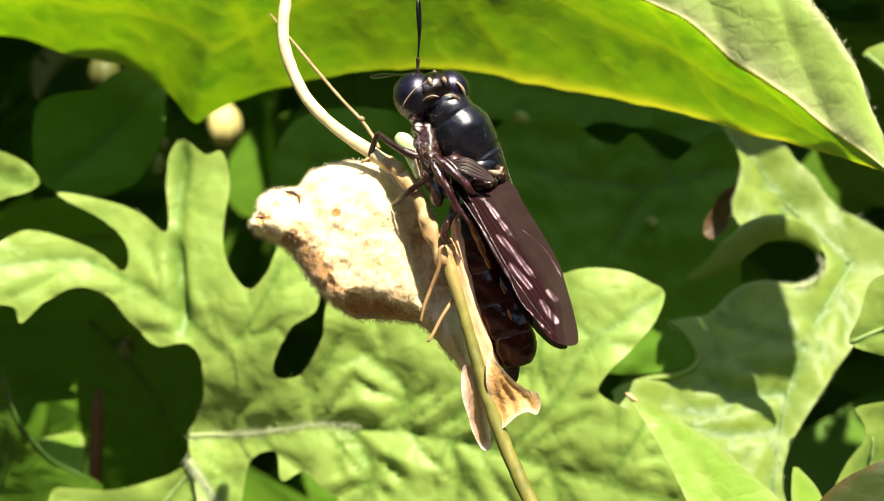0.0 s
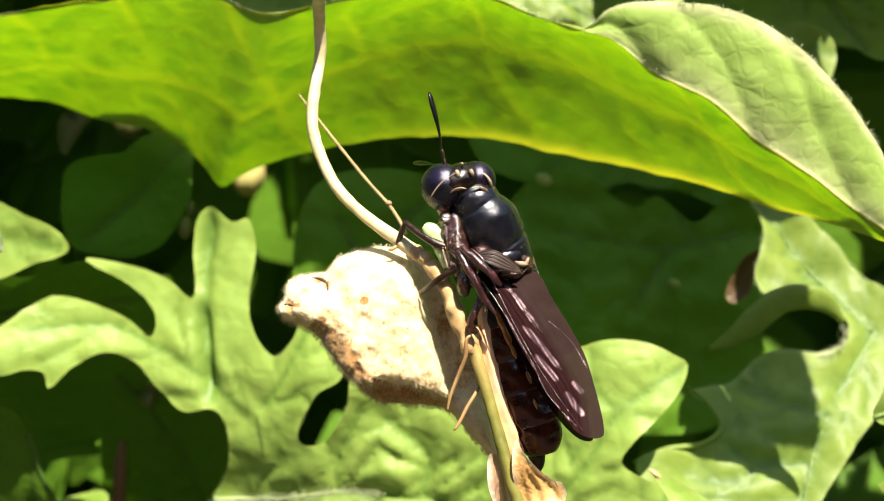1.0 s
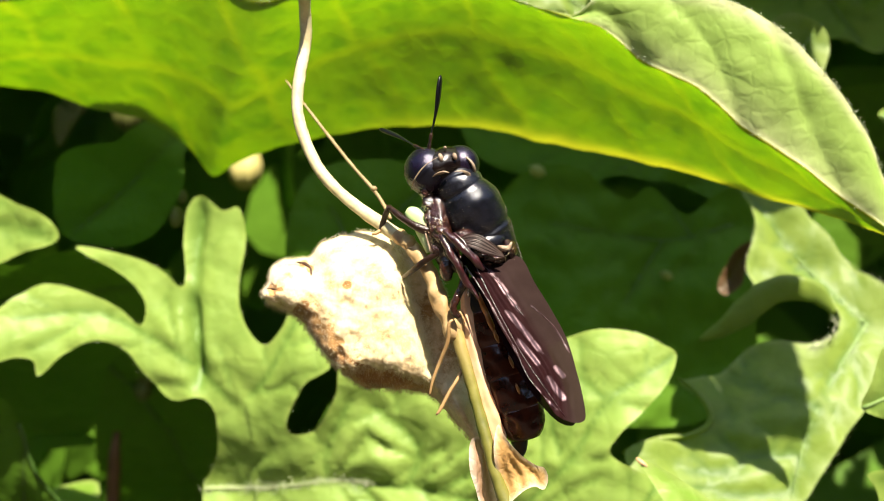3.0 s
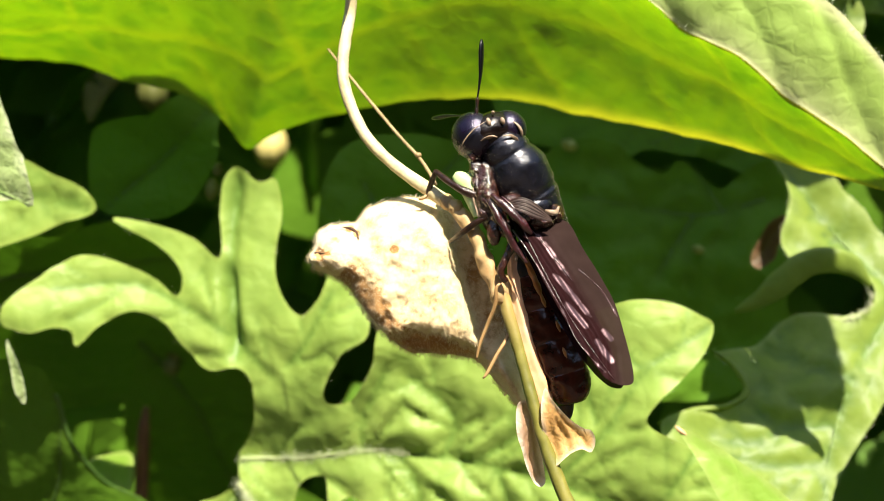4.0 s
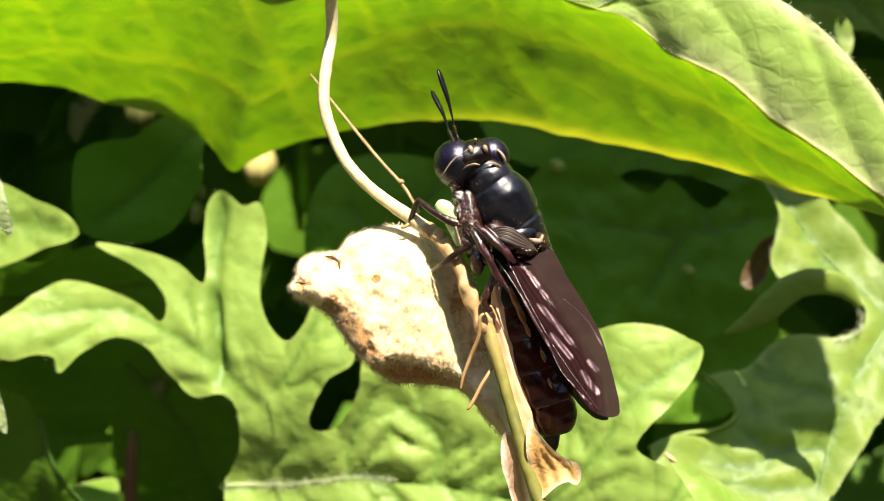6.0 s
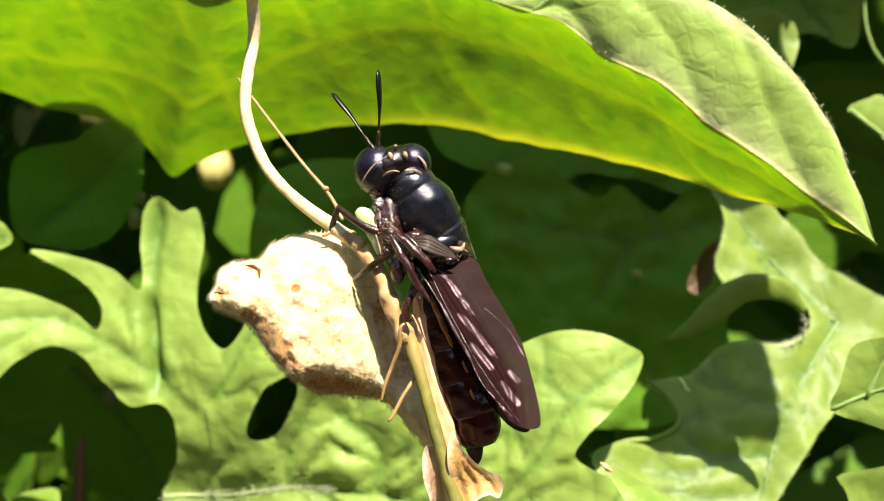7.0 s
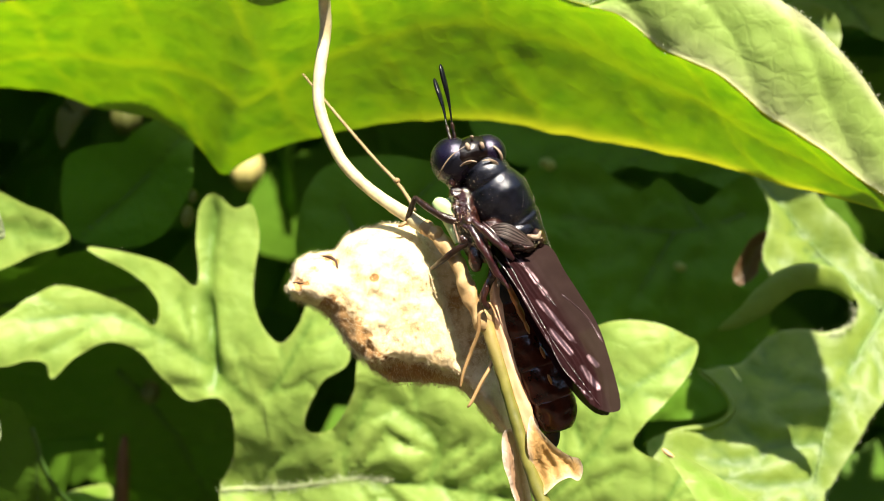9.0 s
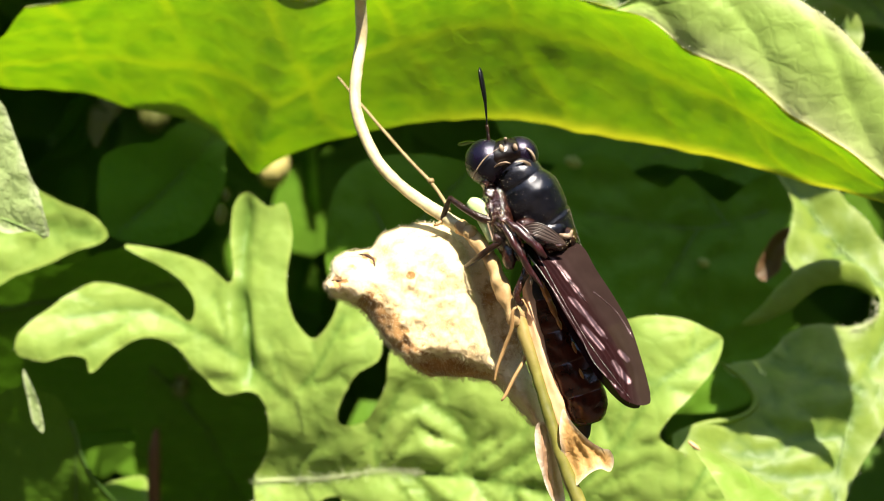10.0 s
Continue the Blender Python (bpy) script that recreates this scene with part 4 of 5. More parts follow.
leaf("shade_leaf", well_at, [(-4.88, 20.09), (-0.27, 18.57), (6.21, 20.09), (11.17, 15.99), (11.62, 4.86), (8.18, -10.5), (2.75, -22.22), (-5.33, -28.59), (-10.27, -22.22), (-9.93, -10.5), (-7.26, 7.19)],
     SHADE_LEAF, "dark drooping leaf added to cover sunlit hedge with shade", "shaded leaves", ribs=[[(-4.58, 15.99), (0.46, 2.46), (2.47, -19.16)]], rib=SHADE_RIB, rib_radius=0.3, wave=1.2, seed=31.0)
# added out of view, cut to cast the hard shadow on the pale right leaf
leaf("gourd_leaf", (33.3, 60, 46.2, 90, 0, 0), [(-0.8, -12), (1.5, -13), (3.6, -12.5), (4.1, -8), (4, -2), (3.8, 2.5), (3.5, 5), (0, 5.6), (-3.5, 5), (-5.5, 2), (-5, -2), (-3, -4.5), (-1.6, -8)],
     GOURD_LEAF, "unseen small gourd leaf added to shadow the pale leaf", "gourd leaves", ribs=[[(0, 5), (0, 0), (0.5, -4)]], rib=GREEN_RIB, rib_radius=0.15, wave=0.3, seed=30.0)
plug_at = (51.1, 140.0, 15.9, 120, 0, 0)
leaf("shade_leaf", plug_at, [(-9.7, 8.21), (-2.37, 9.53), (6.85, 7.54), (11.05, 0), (11.64, -8.72), (4.32, -12.51), (-4.32, -9.47), (-9.1, 0)],
     SHADE_LEAF, "dark leaf in the shade behind the lit lobes", "shaded leaves", ribs=[[(-8.34, 3.48), (0, 0), (8.7, -4.29)]], rib=SHADE_RIB, rib_radius=0.3, wave=1.2, seed=34.0)
curly = thing("curly_tendril", (40.01, 104, 17.6), "thin pale green curling tendril", "tendril")
part("thread", tube_mesh("thread", [(39.13, 104, 31.83), (37.74, 104, 27.91), (37.43, 104, 24.5), (38.1, 104, 21.82), (39.44, 104, 19.88), (40.01, 104, 17.6)], [0.14] * 6, GREEN_RIB, 8, 0.4), curly)
for c, r in (((7.17, 109.5, 12), 0.75), ((18.91, 109.5, 2.64), 0.55)):
    fleck = thing("flower_bud", c, "small yellowish bud against a dark leaf", "bud", "buds in the hedge")
    part("scale", ball_mesh("scale", c, [(r, 0, -r * 0.4), (0, r, 0), (r * 0.25, 0, r * 0.7)], TINY_BUD, shape=lambda u, v, w: 1 + 0.1 * noise.noise(Vector((u * 2, v * 2, w * 2)))), fleck)
withered = thing("dry_leaf", (-42.43, 128, 16.16), "curled brownish dry leaf in the shade", "leaf")
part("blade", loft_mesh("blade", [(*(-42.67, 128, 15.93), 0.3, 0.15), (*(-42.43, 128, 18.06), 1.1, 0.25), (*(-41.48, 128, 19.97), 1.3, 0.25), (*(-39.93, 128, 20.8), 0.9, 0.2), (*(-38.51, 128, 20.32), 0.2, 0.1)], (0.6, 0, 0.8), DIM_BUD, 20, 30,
                        lambda s, a: 1 + 0.35 * noise.noise(Vector((s * 7, math.cos(a) * 2, math.sin(a) * 2)))), withered)
for c, r in (((-23.31, 100, 7.15), 0.6), ((-23.07, 101, 8.86), 0.4)):
    bloom = thing("flower_bud", c, "tiny yellow-green bud beside a gourd leaf", "bud", "tiny buds")
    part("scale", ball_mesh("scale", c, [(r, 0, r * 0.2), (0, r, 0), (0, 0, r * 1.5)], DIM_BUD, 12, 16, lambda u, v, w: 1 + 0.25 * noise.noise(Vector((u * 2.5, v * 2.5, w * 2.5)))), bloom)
prop = thing("twig", (-38.61, 135, -28.58), "reddish brown upright twig deep in the hedge", "twig")
part("shaft", tube_mesh("shaft", [(-39.11, 135, -41.11), (-38.61, 135, -27.33), (-38.36, 135, -18.55), (-38.39, 136, -15.53)], [0.9, 0.8, 0.7, 0.3], STALK_DARK, 10, 1.0, 0.2), prop)
for c, r in (((-35.88, 139, -9.42), 1.1), ((-36.27, 139, -11.1), 1.0), ((-47.27, 170, 24.78), 2.0)):
    pod = thing("flower_bud", c, "pale green round bud out of focus", "bud", "buds in the hedge")
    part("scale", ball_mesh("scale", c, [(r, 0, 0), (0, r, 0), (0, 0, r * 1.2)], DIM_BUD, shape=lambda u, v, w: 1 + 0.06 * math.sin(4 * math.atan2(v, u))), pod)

# ---------------------------------------------------------------- dried husk
HUSK_AT = (-4.5, 67.0, 0.4, 90, 0, 0)


def husk():
    """A felted pod: a broad front swelling to a ridge, a flank that drops back beyond it, a ledge with a hollow underside."""
    ob = thing("dried_husk", (1.44, 64.6, -6.72), "dry cream felted fruit husk with brown weathered underside", "husk")
    out = [(-6.03, 1.03), (-5.75, 1.62), (-5.57, 2.49), (-4.67, 2.95), (-3.42, 3.11), (-3.11, 3.64), (-2.61, 3.95), (-1.62, 4.35), (-0.5, 4.54), (0.47, 4.45), (1.87, 4.11), (3.05, 3.11), (3.98, 1.56), (4.54, -0.31),
           (5.04, -2.8), (5.66, -4.67), (6.28, -6.84), (6.22, -7.4), (5.66, -7), (4.73, -5.97), (3.98, -5.16), (3.17, -4.42), (1.24, -4.2), (-0.31, -4.11), (-1.15, -3.61), (-2.05, -2.8), (-2.92, -1.8), (-3.48, -0.96), (-4.11, -0.31), (-4.91, 0.19), (-5.69, 0.5)]
    flat, faces, _ = blade(out, grid=0.15, wave=0.0, seed=31.0, teeth=0.1)
    xy = flat[:, :2]
    loop = spline(out, count=260, closed=True)
    rim = near_line(xy, np.vstack([loop, loop[:1]]))
    ridge = np.array([(1.12, 4.98), (1.59, 3.55), (1.96, 1.74), (2.49, -0.22), (3.14, -2.27), (3.48, -3.67), (3.98, -5.29), (4.98, -7.78)])[::-1]
    ledge = np.array([(-2.49, -5.29), (-2.02, -3.36), (-1.24, -3.11), (-0.37, -2.86), (0.93, -2.8), (2.24, -3.36), (3.42, -3.92), (4.67, -4.98)])
    wild = np.array([noise.noise(Vector((p[0] * 2.2, p[1] * 2.2, 4))) for p in xy])
    rough = np.array([noise.noise(Vector((p[0] * 0.8, p[1] * 0.8, 1))) + 0.5 * noise.noise(Vector((p[0] * 2, p[1] * 2, 2))) + 0.35 * noise.noise(Vector((p[0] * 4.5, p[1] * 4.5, 3))) for p in xy])
    beyond = 1 / (1 + np.exp(-np.clip((xy[:, 0] - np.interp(xy[:, 1], ridge[:, 1], ridge[:, 0]) + 0.15 * wild) / 0.13, -30, 30)))
    below = 1 / (1 + np.exp(-np.clip((np.interp(xy[:, 0], ledge[:, 0], ledge[:, 1]) - xy[:, 1] + 0.2 * wild) / 0.12, -30, 30)))
    low = 1 / (1 + np.exp(-(xy @ np.array((-0.6, -0.8)) - 1.2) / 0.5))
    face = 3.2 * (1 - np.exp(-(rim / (0.85 - 0.62 * low)))) + 0.22 * rough * np.minimum(1, rim)
    dents = sum(h * np.exp(-((xy[:, 0] - x) ** 2 + (xy[:, 1] - y) ** 2) / r ** 2) for (x, y), r, h in
                (((-3.67, -0.25), 0.55, -0.55), ((-3.2, 2.43), 0.35, -0.35), ((-5.16, 1.34), 0.25, -0.2), ((-1.06, 1.59), 0.3, -0.15), ((-2.49, -1.24), 0.5, -0.3), ((-1.56, -2.18), 0.45, -0.3), ((-0.47, -1.49), 0.3, -0.15)))
    face = (face + dents) * (1 - 0.62 * below)
    tail = 1 / (1 + np.exp((xy[:, 1] - (3.73, -4.04)[1]) / 0.35))
    flank = (0.75 + 1.6 * tail) * (1 - np.exp(-rim / 0.45)) + 0.1 * rough * np.minimum(1, rim)
    front = face * (1 - beyond) + np.where(tail > 0.3, flank, np.minimum(face, flank)) * beyond
    back = -1.1 * (1 - np.exp(-rim / 0.7))
    patch = sum(h * np.exp(-((xy[:, 0] - x) ** 2 + (xy[:, 1] - y) ** 2) / r ** 2) for (x, y), r, h in
                (((-3.67, -0.25), 0.7, 0.6), ((-2.74, -0.68), 0.7, 0.3), ((-2.02, -1.71), 0.8, 0.22), ((-1.24, -2.49), 0.8, 0.22), ((-1.06, 1.59), 0.22, 0.75), ((-3.2, 2.43), 0.2, 0.9), ((-3.67, 2.71), 0.2, 0.9), ((-5.16, 1.34), 0.22, 0.8), ((0, -1.24), 0.3, 0.2)))
    # weathered patches and underside; flank browned as shade, tail paled as if lit
    wear_shade = 0.03 + 0.42 * below + 0.2 * beyond + patch - 0.3 * beyond * below - 0.5 / (1 + np.exp((xy[:, 1] - (3.73, -4.51)[1]) / 0.4))
    # rows of pits along the lower margin
    along, off = xy @ np.array((0.78, -0.62)), xy @ np.array((0.62, 0.78))
    band = np.clip(1 - np.abs(rim - 0.9) / 1.5, 0, 1) * low * (1 - below)
    pits = np.clip(np.array([noise.noise(Vector((a * 1.6, b * 3.6, 7))) + 0.5 * noise.noise(Vector((a * 4.0, b * 7.0, 9))) for a, b in zip(along, off)]) * 1.8, 0, 1) * band
    wear_shade, front = wear_shade + 0.6 * pits, front - 0.28 * pits
    n = len(flat)
    both = [(*p, z) for p, z in zip(xy, front)] + [(*p, z) for p, z in zip(xy, back)]
    faces = faces + [tuple(i + n for i in f[::-1]) for f in faces]
    body = mesh("body", place_on(both, HUSK_AT), faces, HUSK, values={"wear_shade": np.r_[wear_shade, wear_shade]})
    rng = np.random.RandomState(5)
    co = np.array([v.co for v in body.vertices]) / MM
    no = np.array([v.normal for v in body.vertices])
    verts, faces = [], []
    fringe = np.clip(4 * below * (1 - below) + 4 * beyond * (1 - beyond) + np.exp(-(rim / 0.25) ** 2), 0, 1)
    odds = np.cumsum(0.3 + fringe * (1 - 0.75 * 4 * beyond * (1 - beyond)))
    for _ in range(13000):
        i = min(n - 1, int(np.searchsorted(odds, rng.uniform(0, odds[-1]))))
        d = no[i] + rng.normal(0, 0.4, 3) + np.array((0.1 + 0.8 * beyond[i], 0.0, -0.35))
        d /= np.linalg.norm(d)
        side = np.cross(d, rng.normal(0, 1, 3))
        side *= 0.013 / np.linalg.norm(side)
        root, length = co[i] + rng.normal(0, 0.06, 3), rng.uniform(0.08, 0.2) * (1 + 1.0 * fringe[i] * rng.rand()) * (0.5 if no[i][2] > 0.1 else 1.0)
        k = len(verts)
        other = np.cross(d, side)
        verts += [root + side, root - side * 0.5 + other * 0.8, root - side * 0.5 - other * 0.8, root + d * length]
        faces += [(k, k + 1, k + 3), (k + 1, k + 2, k + 3), (k + 2, k, k + 3)]
    part("body", body, ob)
    tagged(part("fuzz", mesh("fuzz", verts, faces, FUZZ), ob, "fine pale hairs"), kind="stuff")
    for line, r in (([(-4.17, 2.8), (-3.55, 2.71), (-3.23, 2.43), (-3.08, 2.12)], 0.1), ([(-5.47, 1.37), (-5.16, 1.34), (-4.85, 1.34)], 0.07)):
        deep = [(*p, front[np.argmin(np.hypot(*(xy - p).T))]) for p in np.array(line)]
        part("crack", tube_mesh("crack", place_on(deep, HUSK_AT), [0.03, *[r] * (len(line) - 2), 0.03], TWIG, 6, 0.12), ob, "dark brown crack")


husk()


def petals():
    ob = thing("dried_petal", (2.87, 64.5, -6.17), "shrivelled orange and pinkish dry petals under the husk", "petal")
    at = (3.4, 62.35, -7.1, 90, 0, -18)
    v, f, k = blade([(-0.94, 1.9), (-0.44, 1.46), (0.15, 0.88), (0.65, 0.3), (1.17, -0.04), (1.61, -0.12), (1.82, -0.61), (1.61, -1.2), (1.11, -1.09), (0.59, -1.31), (0.15, -1.7), (-0.21, -2), (-0.59, -1.63), (-0.94, -0.31)],
                    grid=0.16, veins=[[(-0.74, 1.46), (-0.29, -1.47)], [(-0.59, 1.31), (0.44, -1.17)], [(-0.44, 1.17), (1.32, -0.92)]], depth=0.15, width=0.12, swell=0.25, wave=0.5, curl=0.5, seed=11.0, size=2.0)
    part("petal", mesh("petal", place_on(v, at), f, DRY_PETAL, values=k), ob)
    at = (1.8, 63.3, -8.1, 90, 0, 14)
    v, f, k = blade([(-0.7, 2.19), (-0.91, 1.35), (-0.88, 0.5), (-0.58, -0.42), (-0.27, -1.4), (0.15, -2.15), (0.52, -2.28), (0.76, -1.97), (0.64, -1.08), (0.46, -0.01), (0.21, 1.05), (0.03, 2)],
                    grid=0.12, veins=[[(-0.46, 2.01), (-0.27, 0.01), (0.21, -2.07)], [(-0.21, 2), (0.09, 0.29), (0.52, -1.78)]], depth=0.3, width=0.16, swell=0.3, wave=0.5, curl=0.3, seed=12.0, size=1.6)
    part("petal", mesh("petal", place_on(v, at), f, PINK_PETAL, values=k), ob, "pinkish white crumpled dry petal")
    part("petal", loft_mesh("petal", [(*(0.72, 63.7, 1.9), 0.2, 0.15), (*(0.95, 63.6, -0.18), 0.4, 0.25), (*(1.54, 63.5, -2.55), 0.34, 0.28), (*(2.14, 63.2, -4.72), 0.42, 0.3), (*(2.52, 63.2, -6.03), 0.4, 0.25), (*(2.75, 63.3, -7.3), 0.12, 0.1)],
                            (1, 0, 0.3), PETAL, 20, 40, lambda s, a: 1 + 0.15 * math.sin(4 * a + 5 * s) + 0.3 * noise.noise(Vector((s * 12, math.cos(a), math.sin(a))))), ob, "peach coloured dry strip")


petals()

# ---------------------------------------------------------------- tendril, stem, bud
tendril = thing("tendril", (0.18, 63.6, -0.03), "dry cream-coloured vine tendril curving down to the husk", "tendril")
part("shoot", tube_mesh("shoot", [(-5.36, 38, 36.06), (-5.73, 42, 28.16), (-6.59, 50, 24.23), (-7.77, 60, 20.72), (-8.4, 66.8, 18.11), (-8.52, 68.5, 16.03), (-8.74, 68, 14.02), (-8.84, 67.5, 12.03), (-8.37, 67, 10.23), (-7.38, 66.5, 8.3), (-5.94, 66, 6.8), (-4.38, 65.2, 5.64), (-2.84, 64.4, 4.61)],
                        [0.4, 0.4, 0.38, 0.36, 0.35, 0.34, 0.33, 0.33, 0.33, 0.33, 0.33, 0.36, 0.38], TENDRIL, 14, 0.25, 0.12), tendril)
part("stalk", tube_mesh("stalk", [(-3.0, 64.4, 4.73), (-2.06, 63.9, 3.92), (-1.24, 63.5, 2.78), (-0.65, 63.3, 1.3), (-0.18, 63.3, 0.12), (0.18, 63.5, -0.77)], [0.35, 0.38, 0.4, 0.42, 0.44, 0.38], STALK, 14, 0.15, 0.45), tendril, "brown woody stalk")
part("node", ball_mesh("node", (-2.31, 63.9, 4.27), [(0.42, 0, 0), (0, 0.4, 0), (0, 0, 0.42)], STALK, shape=lambda u, v, w: 1 + 0.15 * noise.noise(Vector((u * 3, v * 3, w * 3)))), tendril)
stem = thing("stem", (4.49, 62, -12.78), "olive green thin vine stem crossing in front of the husk", "stem")
part("shoot", tube_mesh("shoot", [(0.24, 63.6, 0.12), (0.47, 63.4, -1.06), (0.91, 63.2, -2.52), (1.4, 63, -4.27), (1.92, 62.7, -6.14), (2.67, 62.4, -8.57), (3.57, 62, -10.76), (4.6, 61.5, -13.02), (6.35, 60.5, -16.74), (8.73, 59.5, -21.99)],
                        [0.34, 0.34, 0.32, 0.32, 0.33, 0.36, 0.38, 0.4, 0.4, 0.4], STEM, 14, 0.2, 0.14), stem)
part("node", ball_mesh("node", (0.35, 63.5, 0.12), [(0.38, 0, 0.1), (0, 0.35, 0), (-0.1, 0, 0.6)], STALK, shape=lambda u, v, w: 1 + 0.2 * noise.noise(Vector((u * 2, v * 2, w * 2)))), stem)
thin = thing("thin_tendril", (-3.69, 68.5, 6.17), "thin dry brown tendril thread", "tendril")
part("thread", tube_mesh("thread", [(-10.73, 76, 14.78), (-8.9, 74, 12.5), (-7.22, 72, 10.43), (-5.86, 70.5, 8.8), (-4.63, 69.3, 7.46), (-3.94, 68.5, 6.49), (-3.51, 67.5, 5.7)], [0.06, 0.08, 0.1, 0.1, 0.11, 0.11, 0.1], THIN, 8, 0.3, 0.2), thin)
part("node", ball_mesh("node", (-4.59, 69.2, 7.49), [(0.2, 0, 0), (0, 0.2, 0), (0, 0, 0.17)], THIN), thin)
bud = thing("bud", (-1.44, 63.5, 4.25), "small pale green bud beside the stalk", "bud")
part("scale", loft_mesh("scale", [(*(-2.38, 63.2, 5.99), 0.2, 0.2), (*(-2.11, 63.2, 5.78), 0.42, 0.35), (*(-1.64, 63.2, 5.34), 0.5, 0.4), (*(-1.29, 63.2, 4.67), 0.5, 0.4), (*(-1.06, 63.2, 3.78), 0.3, 0.3)], (0.5, 0, 0.8), BUD, 16, 24), bud)
part("scale", loft_mesh("scale", [(*(-1.65, 63.5, 6.13), 0.1, 0.1), (*(-1.44, 63.5, 5.57), 0.35, 0.3), (*(-1.24, 63.5, 4.83), 0.35, 0.3), (*(-1.06, 63.5, 3.95), 0.2, 0.2)], (1, 0, 0), BUD, 16, 20), bud)
knob = thing("flower_bud", (-29.8, 165, 17.01), "round yellowish flower bud out of focus", "bud")
part("petals", ball_mesh("petals", (-29.64, 165, 17.01), [(2.3, 0, 0), (0, 2.4, 0), (0, 0, 2.9)], plain("yellow_bud", (0.5, 0.42, 0.12), (0.68, 0.6, 0.25), 0.6, 300), shape=lambda u, v, w: 1 + 0.06 * math.sin(5 * math.atan2(v, u))), knob)


# ---------------------------------------------------------------- the fly
def fly():
    base = (0.18, 64, 4.28)
    ob = thing("fly", base, "black soldier fly with smoky folded wings clinging to the stem", "insect")
    ahead = Vector((-0.33, 0.05, 0.94)).normalized()
    dorsal = Vector((0.45, -0.86, 0.22))
    dorsal = (dorsal - ahead * dorsal.dot(ahead)).normalized()
    right = ahead.cross(dorsal).normalized()
    def axes(r, d, h):
        return [tuple(right * r), tuple(dorsal * d), tuple(ahead * h)]
    across = tuple(right)
    # head
    head = part("head", ball_mesh("head", (-0.45, 63.45, 8.3), axes(1.5, 1.22, 1.0), VERTEX, 28, 36, lambda u, v, w: 1 + 0.06 * noise.noise(Vector((u * 4, v * 4, w * 4)))), ob)
    part("eye", ball_mesh("eye", (-1.35, 63.35, 8.03), axes(1.2, 1.24, 1.28), EYE_BLACK), head, "large dark glossy compound eye")
    part("eye", ball_mesh("eye", (0.38, 63.7, 8.4), axes(1.02, 1.15, 1.05), EYE_BLACK), head, "large dark glossy compound eye")
    part("eye_rim", tube_mesh("eye_rim", [(-2.15, 62.55, 6.94), (-1.99, 62.1, 7.4), (-1.71, 61.92, 7.85), (-1.29, 61.85, 8.3), (-0.73, 62.05, 8.67)], [0.012, 0.036, 0.04, 0.03, 0.01], RIM, 8, 0.08), head, "pale crescent behind the eye")
    part("eye_rim", tube_mesh("eye_rim", [(0.53, 62.75, 8.8), (0.88, 62.62, 8.58), (1.11, 62.7, 8.24), (1.17, 63.0, 7.85)], [0.02, 0.07, 0.09, 0.03], RIM, 8, 0.08), head, "pale crescent behind the eye")
    for c, r, q in (((-0.61, 62.2, 8.66), 0.13, 0.22), ((0.12, 62.3, 8.72), 0.12, 0.21), ((-0.39, 62.5, 9.18), 0.07, 0.1)):
        part("spot", ball_mesh("spot", c, axes(r, 0.14, q), RIM, 10, 14), head, "pale spot")
    # thorax
    def rings(s, a):
        groove = 0.05 * math.exp(-((s - 0.3) / 0.018) ** 2) * (0.5 + 0.5 * abs(math.cos(a)))
        hump = 0.05 * math.exp(-((s - 0.2) / 0.07) ** 2) + 0.06 * math.exp(-((s - 0.42) / 0.09) ** 2)
        return 0.97 + hump - groove - 0.07 * math.exp(-((s - 0.64) / 0.025) ** 2) + 0.014 * noise.noise(Vector((s * 20, math.cos(a) * 6, math.sin(a) * 6)))
    thorax = part("thorax", loft_mesh("thorax", [(-0.31, 63.6, 8.15, 0.55, 0.5), (-0.13, 63.6, 7.91, 1.15, 1.15), (0.34, 63.7, 7.11, 1.42, 1.55), (0.93, 63.85, 6.14, 1.72, 1.75), (1.47, 64, 5.28, 1.72, 1.66), (1.89, 64.2, 4.54, 1.55, 1.45), (2.37, 64.3, 3.73, 1.3, 1.25), (2.79, 64.4, 2.98, 1.15, 1)],
                                      tuple(Vector((0.78, 0.42, 0.46)).normalized()), THORAX, 64, 110, rings), ob, "dusty blue-black thorax")
    for line in ([(-1.12, 62.4, 7.55), (-0.8, 62.16, 7.8), (-0.44, 62.05, 7.92), (-0.15, 62.12, 7.86)], [(0.12, 62.2, 7.92), (0.5, 62.28, 7.97), (0.85, 62.5, 7.82), (1.1, 62.75, 7.62)]):
        part("collar", tube_mesh("collar", line, [0.03, 0.09, 0.11, 0.03], RIM, 12, 0.04, 1.1, 0.7), thorax, "tan collar")
    part("scutellum", ball_mesh("scutellum", (2.1, 63.15, 4.35), axes(0.85, 0.5, 0.55), THORAX, 20, 28), thorax)
    part("scutellum_edge", tube_mesh("scutellum_edge", [(2.38, 62.3, 4.1), (2.68, 62.2, 3.98), (2.95, 62.4, 4.0), (3.1, 62.8, 4.3)], [0.04, 0.15, 0.12, 0.04], RIM, 8, 0.1), thorax, "pale hind edge")
